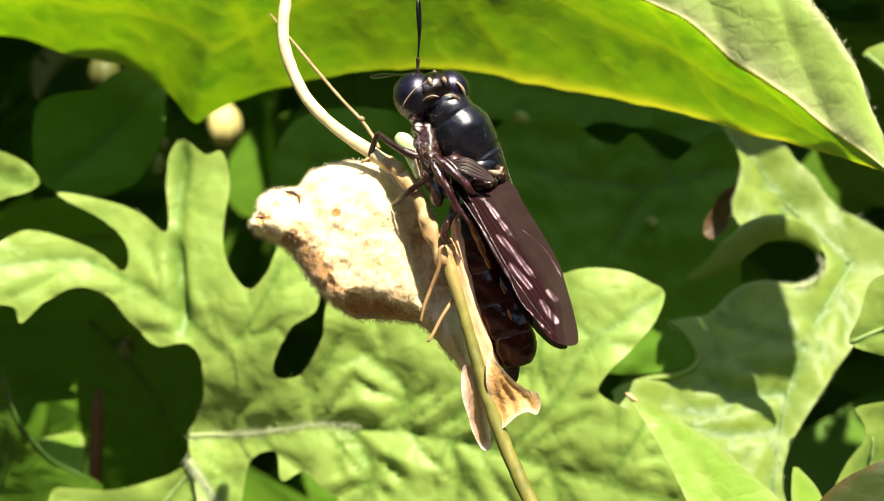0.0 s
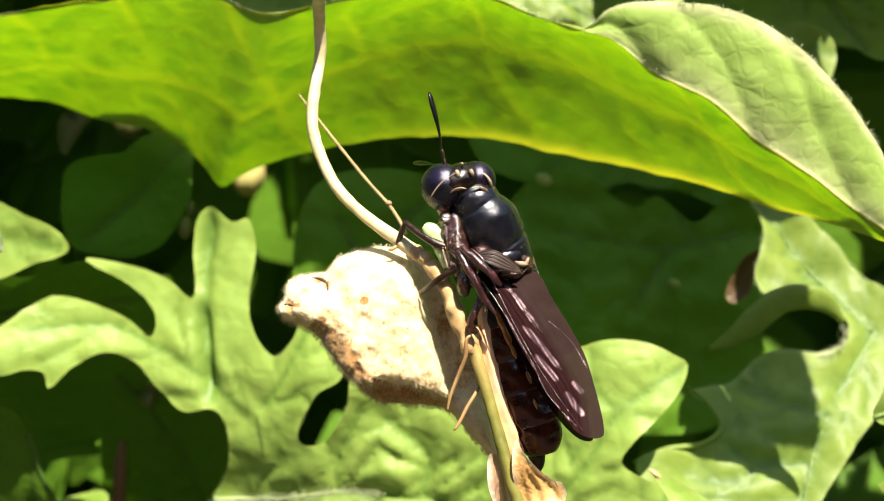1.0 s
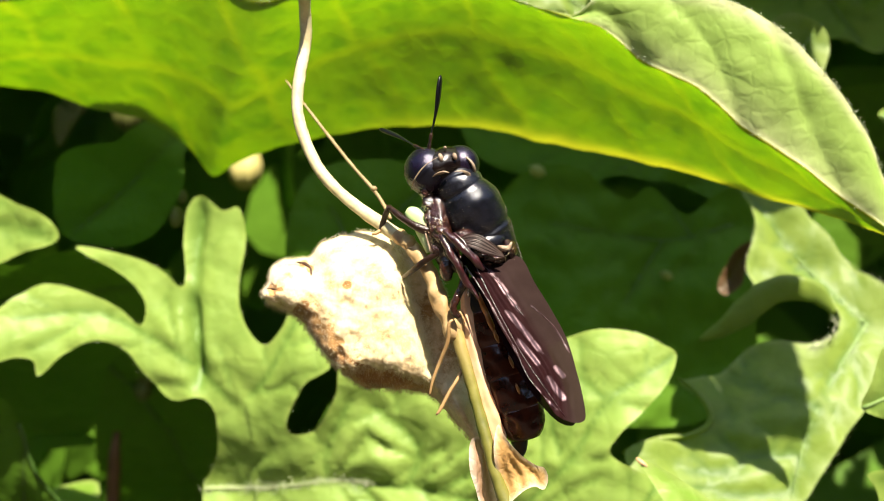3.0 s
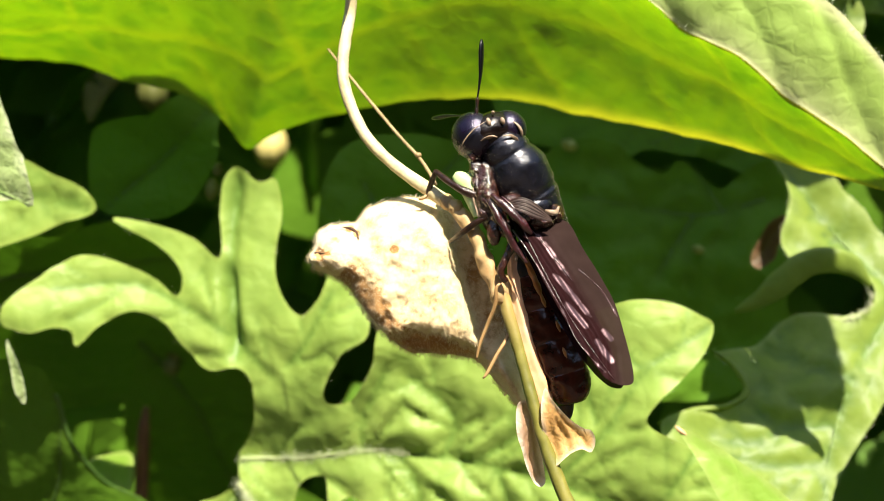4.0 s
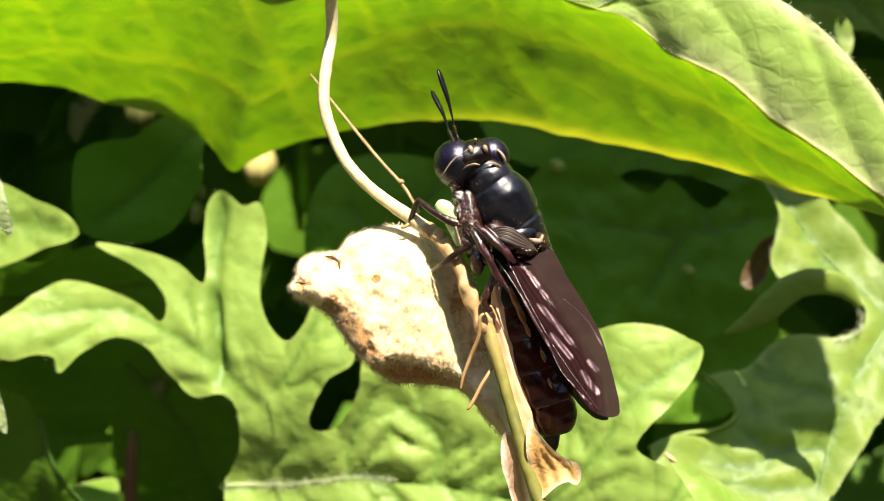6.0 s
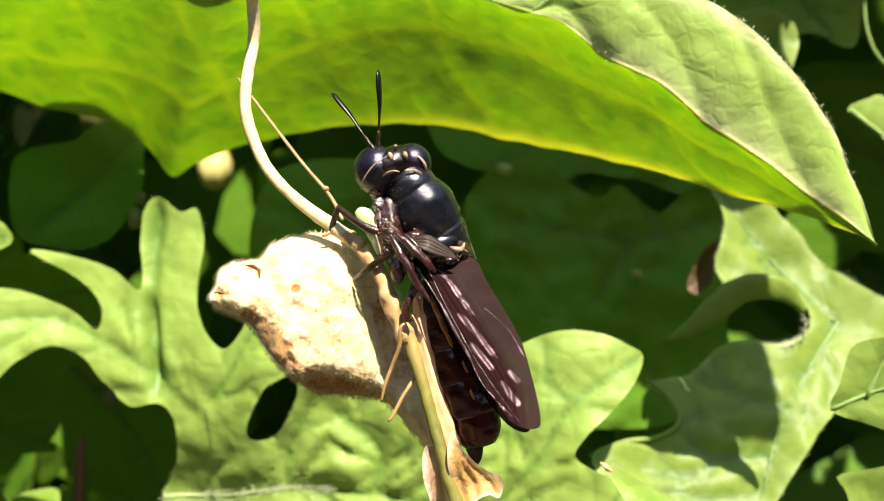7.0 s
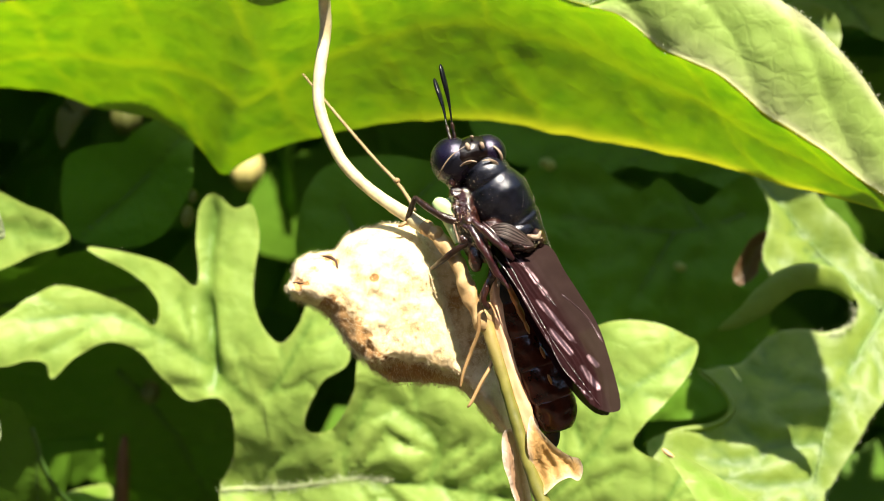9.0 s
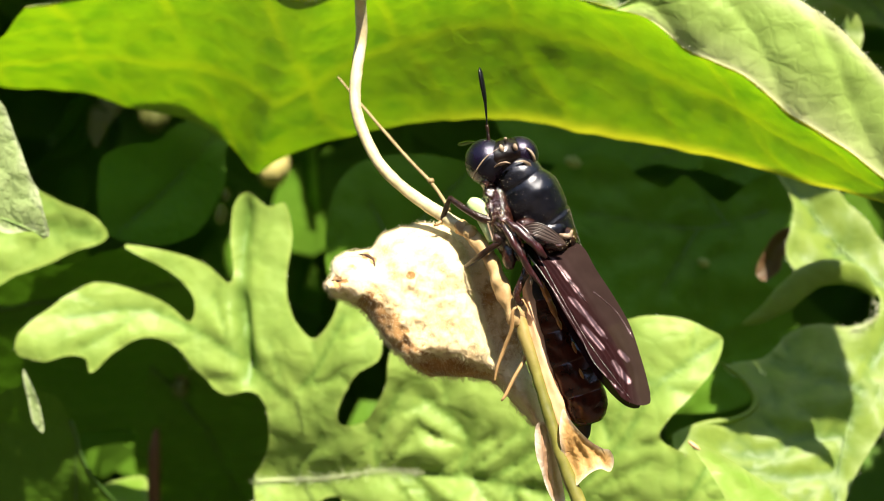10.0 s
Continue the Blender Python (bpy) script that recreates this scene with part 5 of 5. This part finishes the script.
    for k, (c, r, q) in enumerate((((-0.94, 63.2, 5.34), 0.5, 0.9), ((-0.47, 62.7, 4.63), 0.5, 0.6), ((-0.7, 63, 3.86), 0.4, 0.5), ((-0.06, 62.5, 3.83), 0.42, 0.55), ((0.32, 62.7, 3.17), 0.4, 0.5), ((-1.15, 63.3, 6.23), 0.4, 0.6), ((-1.35, 63.2, 7.01), 0.4, 0.5), ((0.64, 62.5, 4.61), 0.5, 0.35), ((1.22, 62.45, 3.77), 0.62, 0.48), ((2.15, 62.6, 3.55), 0.68, 0.45), ((3.05, 63.2, 3.93), 0.35, 0.5))):
        part("side_plate", ball_mesh("side_plate", c, [(r, 0, 0.1), (0.1, 0.6, 0), (-q * 0.3, 0, q)], FLANK, 22, 30,
                                     lambda u, v, w, k=k: 1 + 0.2 * noise.noise(Vector((u * 2 + k, v * 2, w * 2))) + 0.14 * noise.noise(Vector((u * 5, v * 5 + k, w * 5)))), thorax, "mottled brown flank plate")
    part("flank", loft_mesh("flank", [(-0.75, 63.4, 6.6, 0.45, 0.5), (-0.7, 63.2, 5.6, 0.62, 0.7), (-0.62, 63.1, 4.7, 0.7, 0.75), (-0.4, 63.1, 3.8, 0.65, 0.7), (-0.1, 63.2, 3.0, 0.4, 0.45)], (1, 0, 0.3), FLANK, 36, 40,
                            lambda s, a: 1 + 0.12 * noise.noise(Vector((s * 6, math.cos(a) * 2, math.sin(a) * 2))) + 0.07 * noise.noise(Vector((s * 16, math.cos(a) * 5, math.sin(a) * 5)))), thorax, "glossy mottled brown flank")
    part("flank_edge", tube_mesh("flank_edge", [(-1.2, 62.9, 5.75), (-1.34, 62.8, 5.2), (-1.33, 62.75, 4.6), (-1.18, 62.7, 4.0), (-0.95, 62.7, 3.4)], [0.03, 0.06, 0.07, 0.06, 0.02], RIM, 8, 0.06, 1.0), thorax, "golden haired flank margin")
    for line, radii in (([(-0.4, 62.0, 4.85), (0.03, 61.75, 4.46), (0.51, 61.62, 4.01), (1.14, 61.6, 3.4), (1.65, 61.7, 2.84)], [0.09, 0.17, 0.22, 0.2, 0.08]),
                        ([(-0.61, 62.3, 4.8), (-0.18, 62.0, 3.95), (0.33, 61.9, 3.05), (0.82, 61.9, 2.2), (1.39, 61.9, 1.36)], [0.1, 0.2, 0.2, 0.15, 0.07]),
                        ([(0.1, 61.85, 4.75), (0.6, 61.6, 4.3), (0.95, 61.55, 3.8), (1.3, 61.6, 3.55)], [0.04, 0.07, 0.08, 0.05])):
        part("wing_base", tube_mesh("wing_base", line, radii, VEIN_GLOSS, 16, 0.07, 0.6), thorax, "glossy dark red wing base")
    # gold dust of scales on the thorax
    rng = np.random.RandomState(2)
    verts, faces = [], []
    co = [v.co / MM for v in thorax.data.vertices]
    no = [v.normal for v in thorax.data.vertices]
    for _ in range(4500):
        i = rng.randint(len(co))
        side = no[i].dot(right)
        if no[i].y > 0.25 or rng.rand() > 0.07 + 0.9 * max(0.0, side - 0.15) ** 1.5 + 0.25 * max(0.0, -side - 0.4):
            continue
        c = co[i] + no[i] * 0.004 + right.cross(no[i]) * rng.normal(0, 0.09) + ahead.cross(no[i]) * rng.normal(0, 0.07)
        k, s = len(verts), rng.uniform(0.008, 0.022)
        verts += [tuple(c + Vector(q) * s) for q in ((1, 0, 0), (-0.5, 0, 0.8), (-0.5, 0, -0.8), (0, -1, 0))]
        faces += [(k, k + 1, k + 3), (k + 1, k + 2, k + 3), (k + 2, k, k + 3)]
    dust = mesh("gold_scales", verts, faces, plain("gold_scale", (0.45, 0.36, 0.25), (0.68, 0.58, 0.45), 0.4, 900))
    dust.transform(Matrix.Translation(Vector(base) * MM))
    tagged(part("gold_scales", dust, thorax, "scattered golden scales"), kind="stuff")
    # abdomen, ring by ring
    spine = spline([(*(1.35, 64.3, 2.51), 0.7, 0.8), (*(1.85, 64.2, 0.72), 1.08, 1.0), (*(2.5, 64.2, -1.37), 1.27, 1.1), (*(3.1, 64.1, -3.15), 1.42, 1.2), (*(3.62, 64, -4.64), 1.34, 1.15), (*(3.86, 63.9, -5.58), 1.05, 0.9), (*(3.98, 63.9, -6.05), 0.8, 0.6)], count=31)
    for k in range(5):
        seg = spine[k * 6:k * 6 + 8].copy()
        seg[:, 3:] *= np.array([0.95, 0.99, 1.03, 1.05, 1.05, 1.03, 0.97, 0.86])[:len(seg), None]
        # each ring has a dimple on either side and a raised hind edge
        part("abdomen_ring", loft_mesh("abdomen_ring", [tuple(r) for r in seg], (0.95, 0.1, 0.3), ABDOMEN if k else CHITIN, 40, 22,
                                       lambda s, a, k=k: 1 + 0.06 * noise.noise(Vector((s * 2.5 + k * 2.3, math.cos(a) * 2.2, math.sin(a) * 2.2))) + 0.02 * noise.noise(Vector((s * 9 + k, math.cos(a) * 7, math.sin(a) * 7)))
                                       - 0.09 * sum(math.exp(-((s - 0.5) / 0.22) ** 2 - ((math.cos(a) - q) / 0.25) ** 2) for q in (-0.55, 0.5))), ob, "glossy dark red-brown abdomen ring")
    part("tail", loft_mesh("tail", [(*(3.58, 63.8, -5.81), 0.55, 0.45), (*(3.67, 63.8, -6.34), 0.42, 0.35), (*(3.73, 63.8, -6.75), 0.28, 0.25), (*(3.76, 63.8, -6.99), 0.1, 0.1)], (1, 0, 0.2), CHITIN, 16, 16), ob)
    for c, r in (((1.72, 63.05, 0.95), 0.42), ((2.02, 62.95, 0.2), 0.36), ((2.36, 62.95, -0.62), 0.22), ((3.15, 62.85, -1.93), 0.2), ((3.5, 62.8, -3.33), 0.17)):
        part("amber_patch", ball_mesh("amber_patch", c, [(r * 0.6, 0, -r * 0.3), (0, r * 0.4, 0), (-r * 0.5, 0, r * 1.5)], AMBER, 12, 16, lambda u, v, w: 1 + 0.35 * noise.noise(Vector((u * 2, v * 2, w * 2)))), ob, "amber translucent patch")
    # wings
    for at, seed in (((2.5, 61.9, 1.3, 66, 0, 6.5), 0), ((2.6, 62.4, 1.1, 66, 0, 6), 1)):
        if seed == 0:
            out = [(-1.97, 3.24), (-1.71, 2.54), (-1.41, 1.76), (-1.15, 0.98), (-0.73, 0), (-0.29, -1.13), (0.19, -2.07), (0.72, -3.03), (1.29, -4.07), (1.85, -4.96), (2.48, -5.86), (2.97, -6.16), (3.5, -6.28), (3.91, -6.17), (4.02, -5.88), (3.99, -5.12),
                   (3.74, -3.64), (3.34, -1.89), (2.56, -0.24), (1.86, 1.05), (1.3, 2.3), (0.35, 2.65), (-0.65, 3.0), (-1.47, 3.37)]
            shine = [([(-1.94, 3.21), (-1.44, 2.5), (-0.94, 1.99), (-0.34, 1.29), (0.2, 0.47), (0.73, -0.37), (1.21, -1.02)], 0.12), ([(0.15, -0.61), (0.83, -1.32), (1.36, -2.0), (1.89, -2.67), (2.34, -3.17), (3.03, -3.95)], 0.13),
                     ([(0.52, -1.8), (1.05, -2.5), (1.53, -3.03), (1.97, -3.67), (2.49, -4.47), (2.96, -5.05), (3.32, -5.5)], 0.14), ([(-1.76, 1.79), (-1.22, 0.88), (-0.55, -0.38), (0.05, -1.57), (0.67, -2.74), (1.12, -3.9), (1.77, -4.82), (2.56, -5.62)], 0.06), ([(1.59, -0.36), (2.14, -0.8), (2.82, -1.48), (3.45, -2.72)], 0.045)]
            lines = [[(-0.55, 2.05), (-0.09, 1.3), (0.35, 0.49), (0.99, -0.55), (1.66, -1.68), (2.51, -3.03), (3.09, -4.37)], [(-0.94, 1.92), (-0.21, 0.46), (0.43, -0.67), (0.92, -2.01), (1.57, -2.73), (2.3, -3.99), (3.31, -5.32), (3.75, -5.99)],
                     [(-1.26, 2.01), (-0.71, 0.46), (0.01, -1.07), (0.88, -2.73), (1.93, -4.46), (2.98, -5.98)], [(0.04, 2.11), (0.92, 0.78), (1.71, -0.76), (2.42, -1.16), (3.25, -1.83)]]
        else:
            out = [(-2.09, 3.29), (-0.75, -0.46), (0.71, -3.64), (1.78, -5.27), (2.45, -6.01), (3.06, -6.28), (3.42, -6.05), (3.1, -4.69), (2.1, -1.99), (0.77, 0.78), (-0.62, 2.98)]
            shine = [([(-1.8, 3.13), (0.11, -0.77), (2.88, -6.01)], 0.05)]
            lines = [[(-1.8, 3.13), (0.11, -0.77), (2.88, -6.01)], [(-1.21, 2.98), (0.71, -0.46), (3.07, -5.28)]]
        out, lines, shine = [(x, y * 1.035) for x, y in out], [[(x, y * 1.035) for x, y in q] for q in lines], [([(x, y * 1.035) for x, y in q], w * 1.15) for q, w in shine]
        v, f, k = blade(out, grid=0.07, veins=lines, depth=0.0, width=0.15, swell=0.0, wave=0.1, seed=20.0 + seed, size=2.5, bumps=[(0, 0, 3, 0.35)], curl=-0.12)
        lead = spline(lines[0], count=500)
        side = np.array([(p - lead[np.argmin(np.hypot(*(lead - p).T))])[0] for p in v[:, :2]])
        k["hind"] = 1 / (1 + np.exp(-side / 0.12))
        v[:, 2] += 0.03 * np.cos(2 * math.pi * side / 0.42) * np.exp(-((side + 0.7) / 0.9) ** 2) + 0.1 * np.abs(side) * (side < 0) - 0.3 * np.clip(side, 0, 9) ** 1.5 / 3
        # gloss streaks laid where the wing's highlights fall; they come and go
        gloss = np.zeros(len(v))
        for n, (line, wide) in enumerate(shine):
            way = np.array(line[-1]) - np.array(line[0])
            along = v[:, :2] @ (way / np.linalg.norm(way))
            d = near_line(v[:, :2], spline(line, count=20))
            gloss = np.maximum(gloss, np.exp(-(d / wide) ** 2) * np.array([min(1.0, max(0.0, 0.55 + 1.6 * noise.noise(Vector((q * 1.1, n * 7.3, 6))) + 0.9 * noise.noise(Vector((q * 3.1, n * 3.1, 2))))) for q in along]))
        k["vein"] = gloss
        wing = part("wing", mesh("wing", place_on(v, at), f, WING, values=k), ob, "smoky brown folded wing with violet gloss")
        for n, line in enumerate((lines[2], shine[3][0], shine[0][0], shine[4][0]) if seed == 0 else lines[:1]):
            pts = spline(line, count=14)
            z = [v[np.argmin(np.hypot(v[:, 0] - p[0], v[:, 1] - p[1]))][2] for p in pts]
            r = [q * (0.75 + 0.6 * noise.noise(Vector((i * 0.9, n * 5, 2)))) for i, q in enumerate(np.linspace(0.055, 0.018, 14) * (0.6 if n == 3 else 1.0))]
            part("wing_vein", tube_mesh("wing_vein", place_on([(p[0], p[1], h + 0.01) for p, h in zip(pts, z)], at), r, VEIN_GLOSS, 10, 0.1, 0.5, seed=n * 3.1), wing, "glossy dark red wing vein")
    # the ribbed lobe over the wing's root
    upper = spline([(0.37, 61.75, 4.41), (0.79, 61.5, 4.61), (1.35, 61.4, 4.61), (2.06, 61.5, 4.19), (2.71, 61.75, 3.55)], count=12)
    lower = spline([(0.55, 61.75, 4.22), (0.85, 61.5, 4.08), (1.21, 61.4, 3.93), (1.78, 61.5, 3.71), (2.7, 61.75, 3.52)], count=12)
    for k in range(9):
        row = upper * (1 - k / 8) + lower * (k / 8)
        part("wing_lobe_rib", tube_mesh("wing_lobe_rib", [tuple(q) for q in row], [0.025, *[0.052] * 10, 0.02], LOBE if k % 2 else LEG, 6, 0.12), ob, "ribbed grey-brown wing lobe")
    for line, n in (([(-1.23, 63, 7.14), (-1.34, 62.6, 6.22), (-1.16, 62.4, 5.19), (-0.93, 62.4, 4.17)], 260), ([(-0.69, 62.2, 5.46), (-0.46, 61.9, 4.57), (-0.12, 62, 3.86)], 220), ([(1.9, 62, 3.4), (2.53, 62, 3.51), (3.07, 62.4, 3.94)], 120)):
        tagged(part("bristle", hair_mesh(line, n // 3, 0.16, 0.008, n, 1.6, FUZZ), thorax, "short pale bristles"), kind="stuff")
    # legs
    def leg(name, rows):
        top = None
        for piece, pts, radii, mat, text in rows:
            o = part(piece, tube_mesh(piece, pts, radii, mat, 10, 0.15, 0.1), top or ob, text)
            top = top or o
    leg("fore", [("femur", [(-1.05, 62.9, 4.79), (-1.8, 62.9, 5.07), (-2.6, 63.3, 5.55), (-3.38, 63.9, 6.17)], [0.24, 0.24, 0.2, 0.15], LEG, "dark brown bent foreleg"),
                 ("tibia", [(-3.35, 63.8, 6.19), (-3.58, 64.2, 5.72), (-3.84, 64.7, 5.05)], [0.14, 0.16, 0.15], LEG, ""),
                 ("tarsus", [(-3.85, 64.8, 5.05), (-4.02, 64.6, 4.8), (-4.32, 64.6, 4.71)], [0.12, 0.1, 0.06], TARSUS, "pale foot")])
    leg("middle", [("tibia", [(-0.35, 62.6, 3.95), (-1.14, 62.7, 3.46), (-1.94, 63.2, 2.9), (-2.58, 64.15, 2.43)], [0.16, 0.17, 0.16, 0.11], LEG, "brown middle leg")])
    leg("hind", [("femur", [(-0.18, 63, 3.92), (-0.2, 62.7, 3.3), (-0.25, 62.6, 2.7), (-0.2, 62.7, 2.3)], [0.36, 0.44, 0.36, 0.2], FLANK, "dark stout hind leg"),
                 ("knee", [(0.62, 62.6, 2.9), (0.68, 62.6, 2.3), (0.45, 62.6, 1.75)], [0.2, 0.26, 0.2], FLANK, "brown knee"),
                 ("tibia", [(0.5, 62.6, 1.9), (0.28, 62.6, 1.4), (0.1, 62.6, 0.92), (0.2, 62.6, 0.55), (0.42, 62.65, 0.35)], [0.2, 0.21, 0.2, 0.18, 0.12], FLANK, ""),
                 ("tarsus", [(0.1, 62.5, 0.25), (-0.12, 62.5, 0.0), (-0.17, 62.7, -0.9), (-0.56, 63, -1.93), (-0.94, 63.1, -2.96), (-1.11, 63.2, -3.76)], [0.06, 0.1, 0.11, 0.1, 0.09, 0.06], TARSUS, "pale long foot")])
    leg("far", [("tarsus", [(0.83, 64, -1.66), (0.47, 63.6, -2.69), (-0.06, 63.3, -3.56), (-0.56, 63.1, -4.51), (-0.76, 63.1, -4.75)], [0.1, 0.1, 0.1, 0.09, 0.05], TARSUS, "pale long foot")])
    for c, r in (((0.4, 62.1, 3.02), 0.2), ((0.9, 62.7, 1.6), 0.1)):
        part("hip", ball_mesh("hip", c, [(r, 0, 0), (0, r, 0), (0, 0, r * 1.8)], RIM, 8, 12), ob, "pale hip joint")
    # antennae: a thin reddish base and a flattened club, along the part's own z
    made = []
    for flat in (0.55, 0.55):
        o = new("antenna", tube_mesh("antenna", [(0, 0, 0), (0, 0, 0.45), (0, 0, 0.9), (0.03, 0, 1.4), (0.05, 0, 2.0), (0.04, 0, 2.6), (0, 0, 3.3), (-0.02, 0, 3.8), (-0.03, 0, 4.0)],
                                     [0.1, 0.11, 0.08, 0.09, 0.14, 0.21, 0.24, 0.18, 0.03], ANTENNA, 12, 0.12, 0.0, flat))
        o.parent = ob
        tagged(o, "black club-shaped antenna")
        r = new("antenna_base", tube_mesh("antenna_base", [(0, 0, -0.1), (0, 0, 0.25), (0, 0, 0.45), (0, 0, 0.7), (0, 0, 0.9)], [0.08, 0.11, 0.08, 0.11, 0.08], LEG, 10, 0.08))
        r.parent = o
        tagged(r, "reddish jointed antenna base")
        made.append(o)
    return ob, made


FLY, ANTENNAE = fly()


# ---------------------------------------------------------------- depth of the hedge
def hedge(name, count, seed, where, size, label):
    """Many gourd leaves, uneven in size and lie, as one mass."""
    rng = random.Random(seed)
    verts, faces, vein = [], [], []
    for _ in range(count):
        c = where(rng)
        r = rng.uniform(*size)
        out = spline(palmate(r, rng.random(), rng.choice((5, 5, 7))), count=44, closed=True)
        m = pose(*c, 90 + rng.uniform(-40, 40), rng.uniform(-180, 180), rng.uniform(-50, 50))
        k = len(verts)
        cup = rng.uniform(-0.2, 0.35) / r
        for s in (0.0, 0.5, 1.0):
            for q in (out if s else out[:1]):
                p = Vector((q[0] * s, q[1] * s, cup * s * s * (q[0] ** 2 + q[1] ** 2) + 0.05 * r * noise.noise(Vector((q[0] * s * 3 / r, q[1] * s * 3 / r, k)))))
                verts.append(tuple(m @ p))
                vein.append(0.0)
        n = len(out)
        faces += [(k, k + 1 + i, k + 1 + (i + 1) % n) for i in range(n)]
        faces += [(k + 1 + i, k + 1 + n + i, k + 1 + n + (i + 1) % n, k + 1 + (i + 1) % n) for i in range(n)]
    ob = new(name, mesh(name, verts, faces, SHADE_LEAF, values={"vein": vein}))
    ob.location.z = EYE
    return tagged(ob, label, "foliage", kind="stuff")


def clear(x, y, z, gap=40.0):
    """Whether a leaf's spot leaves open the sunbeam that reaches the yellow bud."""
    d = 165 - y
    return d < -5 or math.hypot(x + 29 - 0.325 * d, (z - 17.5 - 1.35 * d) * 0.6) > gap


def within(r, *ranges):
    """A random spot in a box, clear of that beam."""
    while True:
        spot = tuple(r.uniform(*q) for q in ranges)
        if clear(*spot):
            return spot


def over(r):
    """A spot in the foliage overhead."""
    while True:
        x, y, z = within(r, (-190, 190), (108, 230), (52, 190))
        if z > 30 + (y - 100) * 0.5:
            return x, y, z


hedge("hedge_foliage", 420, 11, lambda r: within(r, (-230, 230), (150, 330), (-200, 160)), (20, 42), "shaded tangle of gourd leaves deep in the hedge")
hedge("back_foliage", 620, 15, lambda r: (r.uniform(-330, 330), r.uniform(330, 420), r.uniform(-400, 260)), (40, 75), "shaded gourd leaves at the back of the hedge")
# roof and upper leaves are added above the view to block the sun
hedge("roof_foliage", 90, 16, lambda r: within(r, (-85, 85), (100, 118), (47, 80)), (14, 22), "gourd leaves added overhead to keep sun off the hedge")
hedge("upper_foliage", 330, 12, over, (18, 36), "gourd leaves added above the view to shade the hedge")
hedge("side_foliage", 160, 13, lambda r: (r.choice((-1, 1)) * r.uniform(95, 200), r.uniform(70, 200), r.uniform(-160, 110)), (18, 36), "gourd leaves of the hedge to both sides")
hedge("low_foliage", 140, 14, lambda r: (r.uniform(-180, 180), r.uniform(90, 200), r.uniform(-190, -75)), (18, 36), "gourd leaves of the hedge below")

hedge("base_foliage", 200, 18, lambda r: (r.uniform(-300, 300), r.uniform(180, 420), r.uniform(-585, -380)), (40, 75), "gourd leaves at the foot of the hedge")


# ---------------------------------------------------------------- what moves
def motions():
    """The antennae: degrees to the left of upright and the share of their length that shows; they point away as it shrinks."""
    steady = [(0, -1, 1), (0.1, 0, 0.85), (0.2, 9, 1), (0.3, 6, 1), (0.5, 10, 1), (1.0, 12, 1), (1.5, 15, 1), (2.0, 18, 1), (2.4, 17, 0.98), (2.5, 7, 0.9), (2.6, -4, 0.95), (2.7, -10, 1),
              (3.2, -8, 1), (3.8, -6, 1), (4.0, -4, 1), (4.1, 4, 0.95), (4.3, 4, 1), (4.5, 2, 1), (4.6, 15, 0.8), (4.7, 10, 1), (4.8, 8, 1), (5.0, 7, 1), (5.2, 7, 1), (5.7, 9, 1), (6.3, 20, 0.97), (6.5, 6, 0.9),
              (6.7, 0, 0.95), (7.0, 0, 1), (7.5, 0, 1), (8.0, 3, 1), (8.5, 1, 1), (8.9, 2, 1), (9.0, 10, 1), (9.2, 10, 1), (9.3, 7, 1), (9.5, 10, 1), (9.7, 5, 1), (10, 6, 1)]
    flick = [(0, 81, 0.6), (0.1, 24, 0.95), (0.2, 12, 0.95), (0.3, 25, 0.5), (0.4, 45, 0.4), (0.5, 60, 0.4), (1.0, 70, 0.4), (2.0, 80, 0.35), (2.4, 78, 0.35), (2.5, 33, 0.9), (2.6, 39, 0.85), (2.7, 46, 0.8),
             (3.2, 66, 0.7), (3.8, 84, 0.55), (4.2, 84, 0.55), (4.5, 76, 0.58), (4.6, 30, 0.95), (4.7, 18, 0.65), (4.8, 25, 0.55), (4.9, 62, 0.4), (5.2, 68, 0.4), (5.7, 45, 0.65), (6.3, 10, 0.9), (6.45, 16, 0.95), (6.6, 28, 1),
             (7.0, 36, 0.95), (7.3, 47, 0.8), (7.6, 50, 0.8), (8.0, 56, 0.75), (8.2, 80, 0.5), (8.9, 80, 0.5), (9.0, 13, 0.9), (9.2, 14, 0.75), (9.3, 27, 0.6), (9.5, 36, 0.6), (9.7, 58, 0.4), (10, 78, 0.35)]
    base = Vector(FLY["base"])
    for ob, rows, root in ((ANTENNAE[0], steady, (-1.26, 62.9, 9.11)), (ANTENNAE[1], flick, (-1.49, 62.8, 9.07))):
        at = (Vector(root) - base) * MM
        keys = []
        for t, left, share in rows:
            away = math.degrees(math.acos(min(1.0, share)))
            keys.append((t, Matrix.Translation(at) @ pose(0, 0, 0, 0, -left, 0) @ pose(0, 0, 0, -away, 0, 0)))
        walk(ob, keys)


motions()
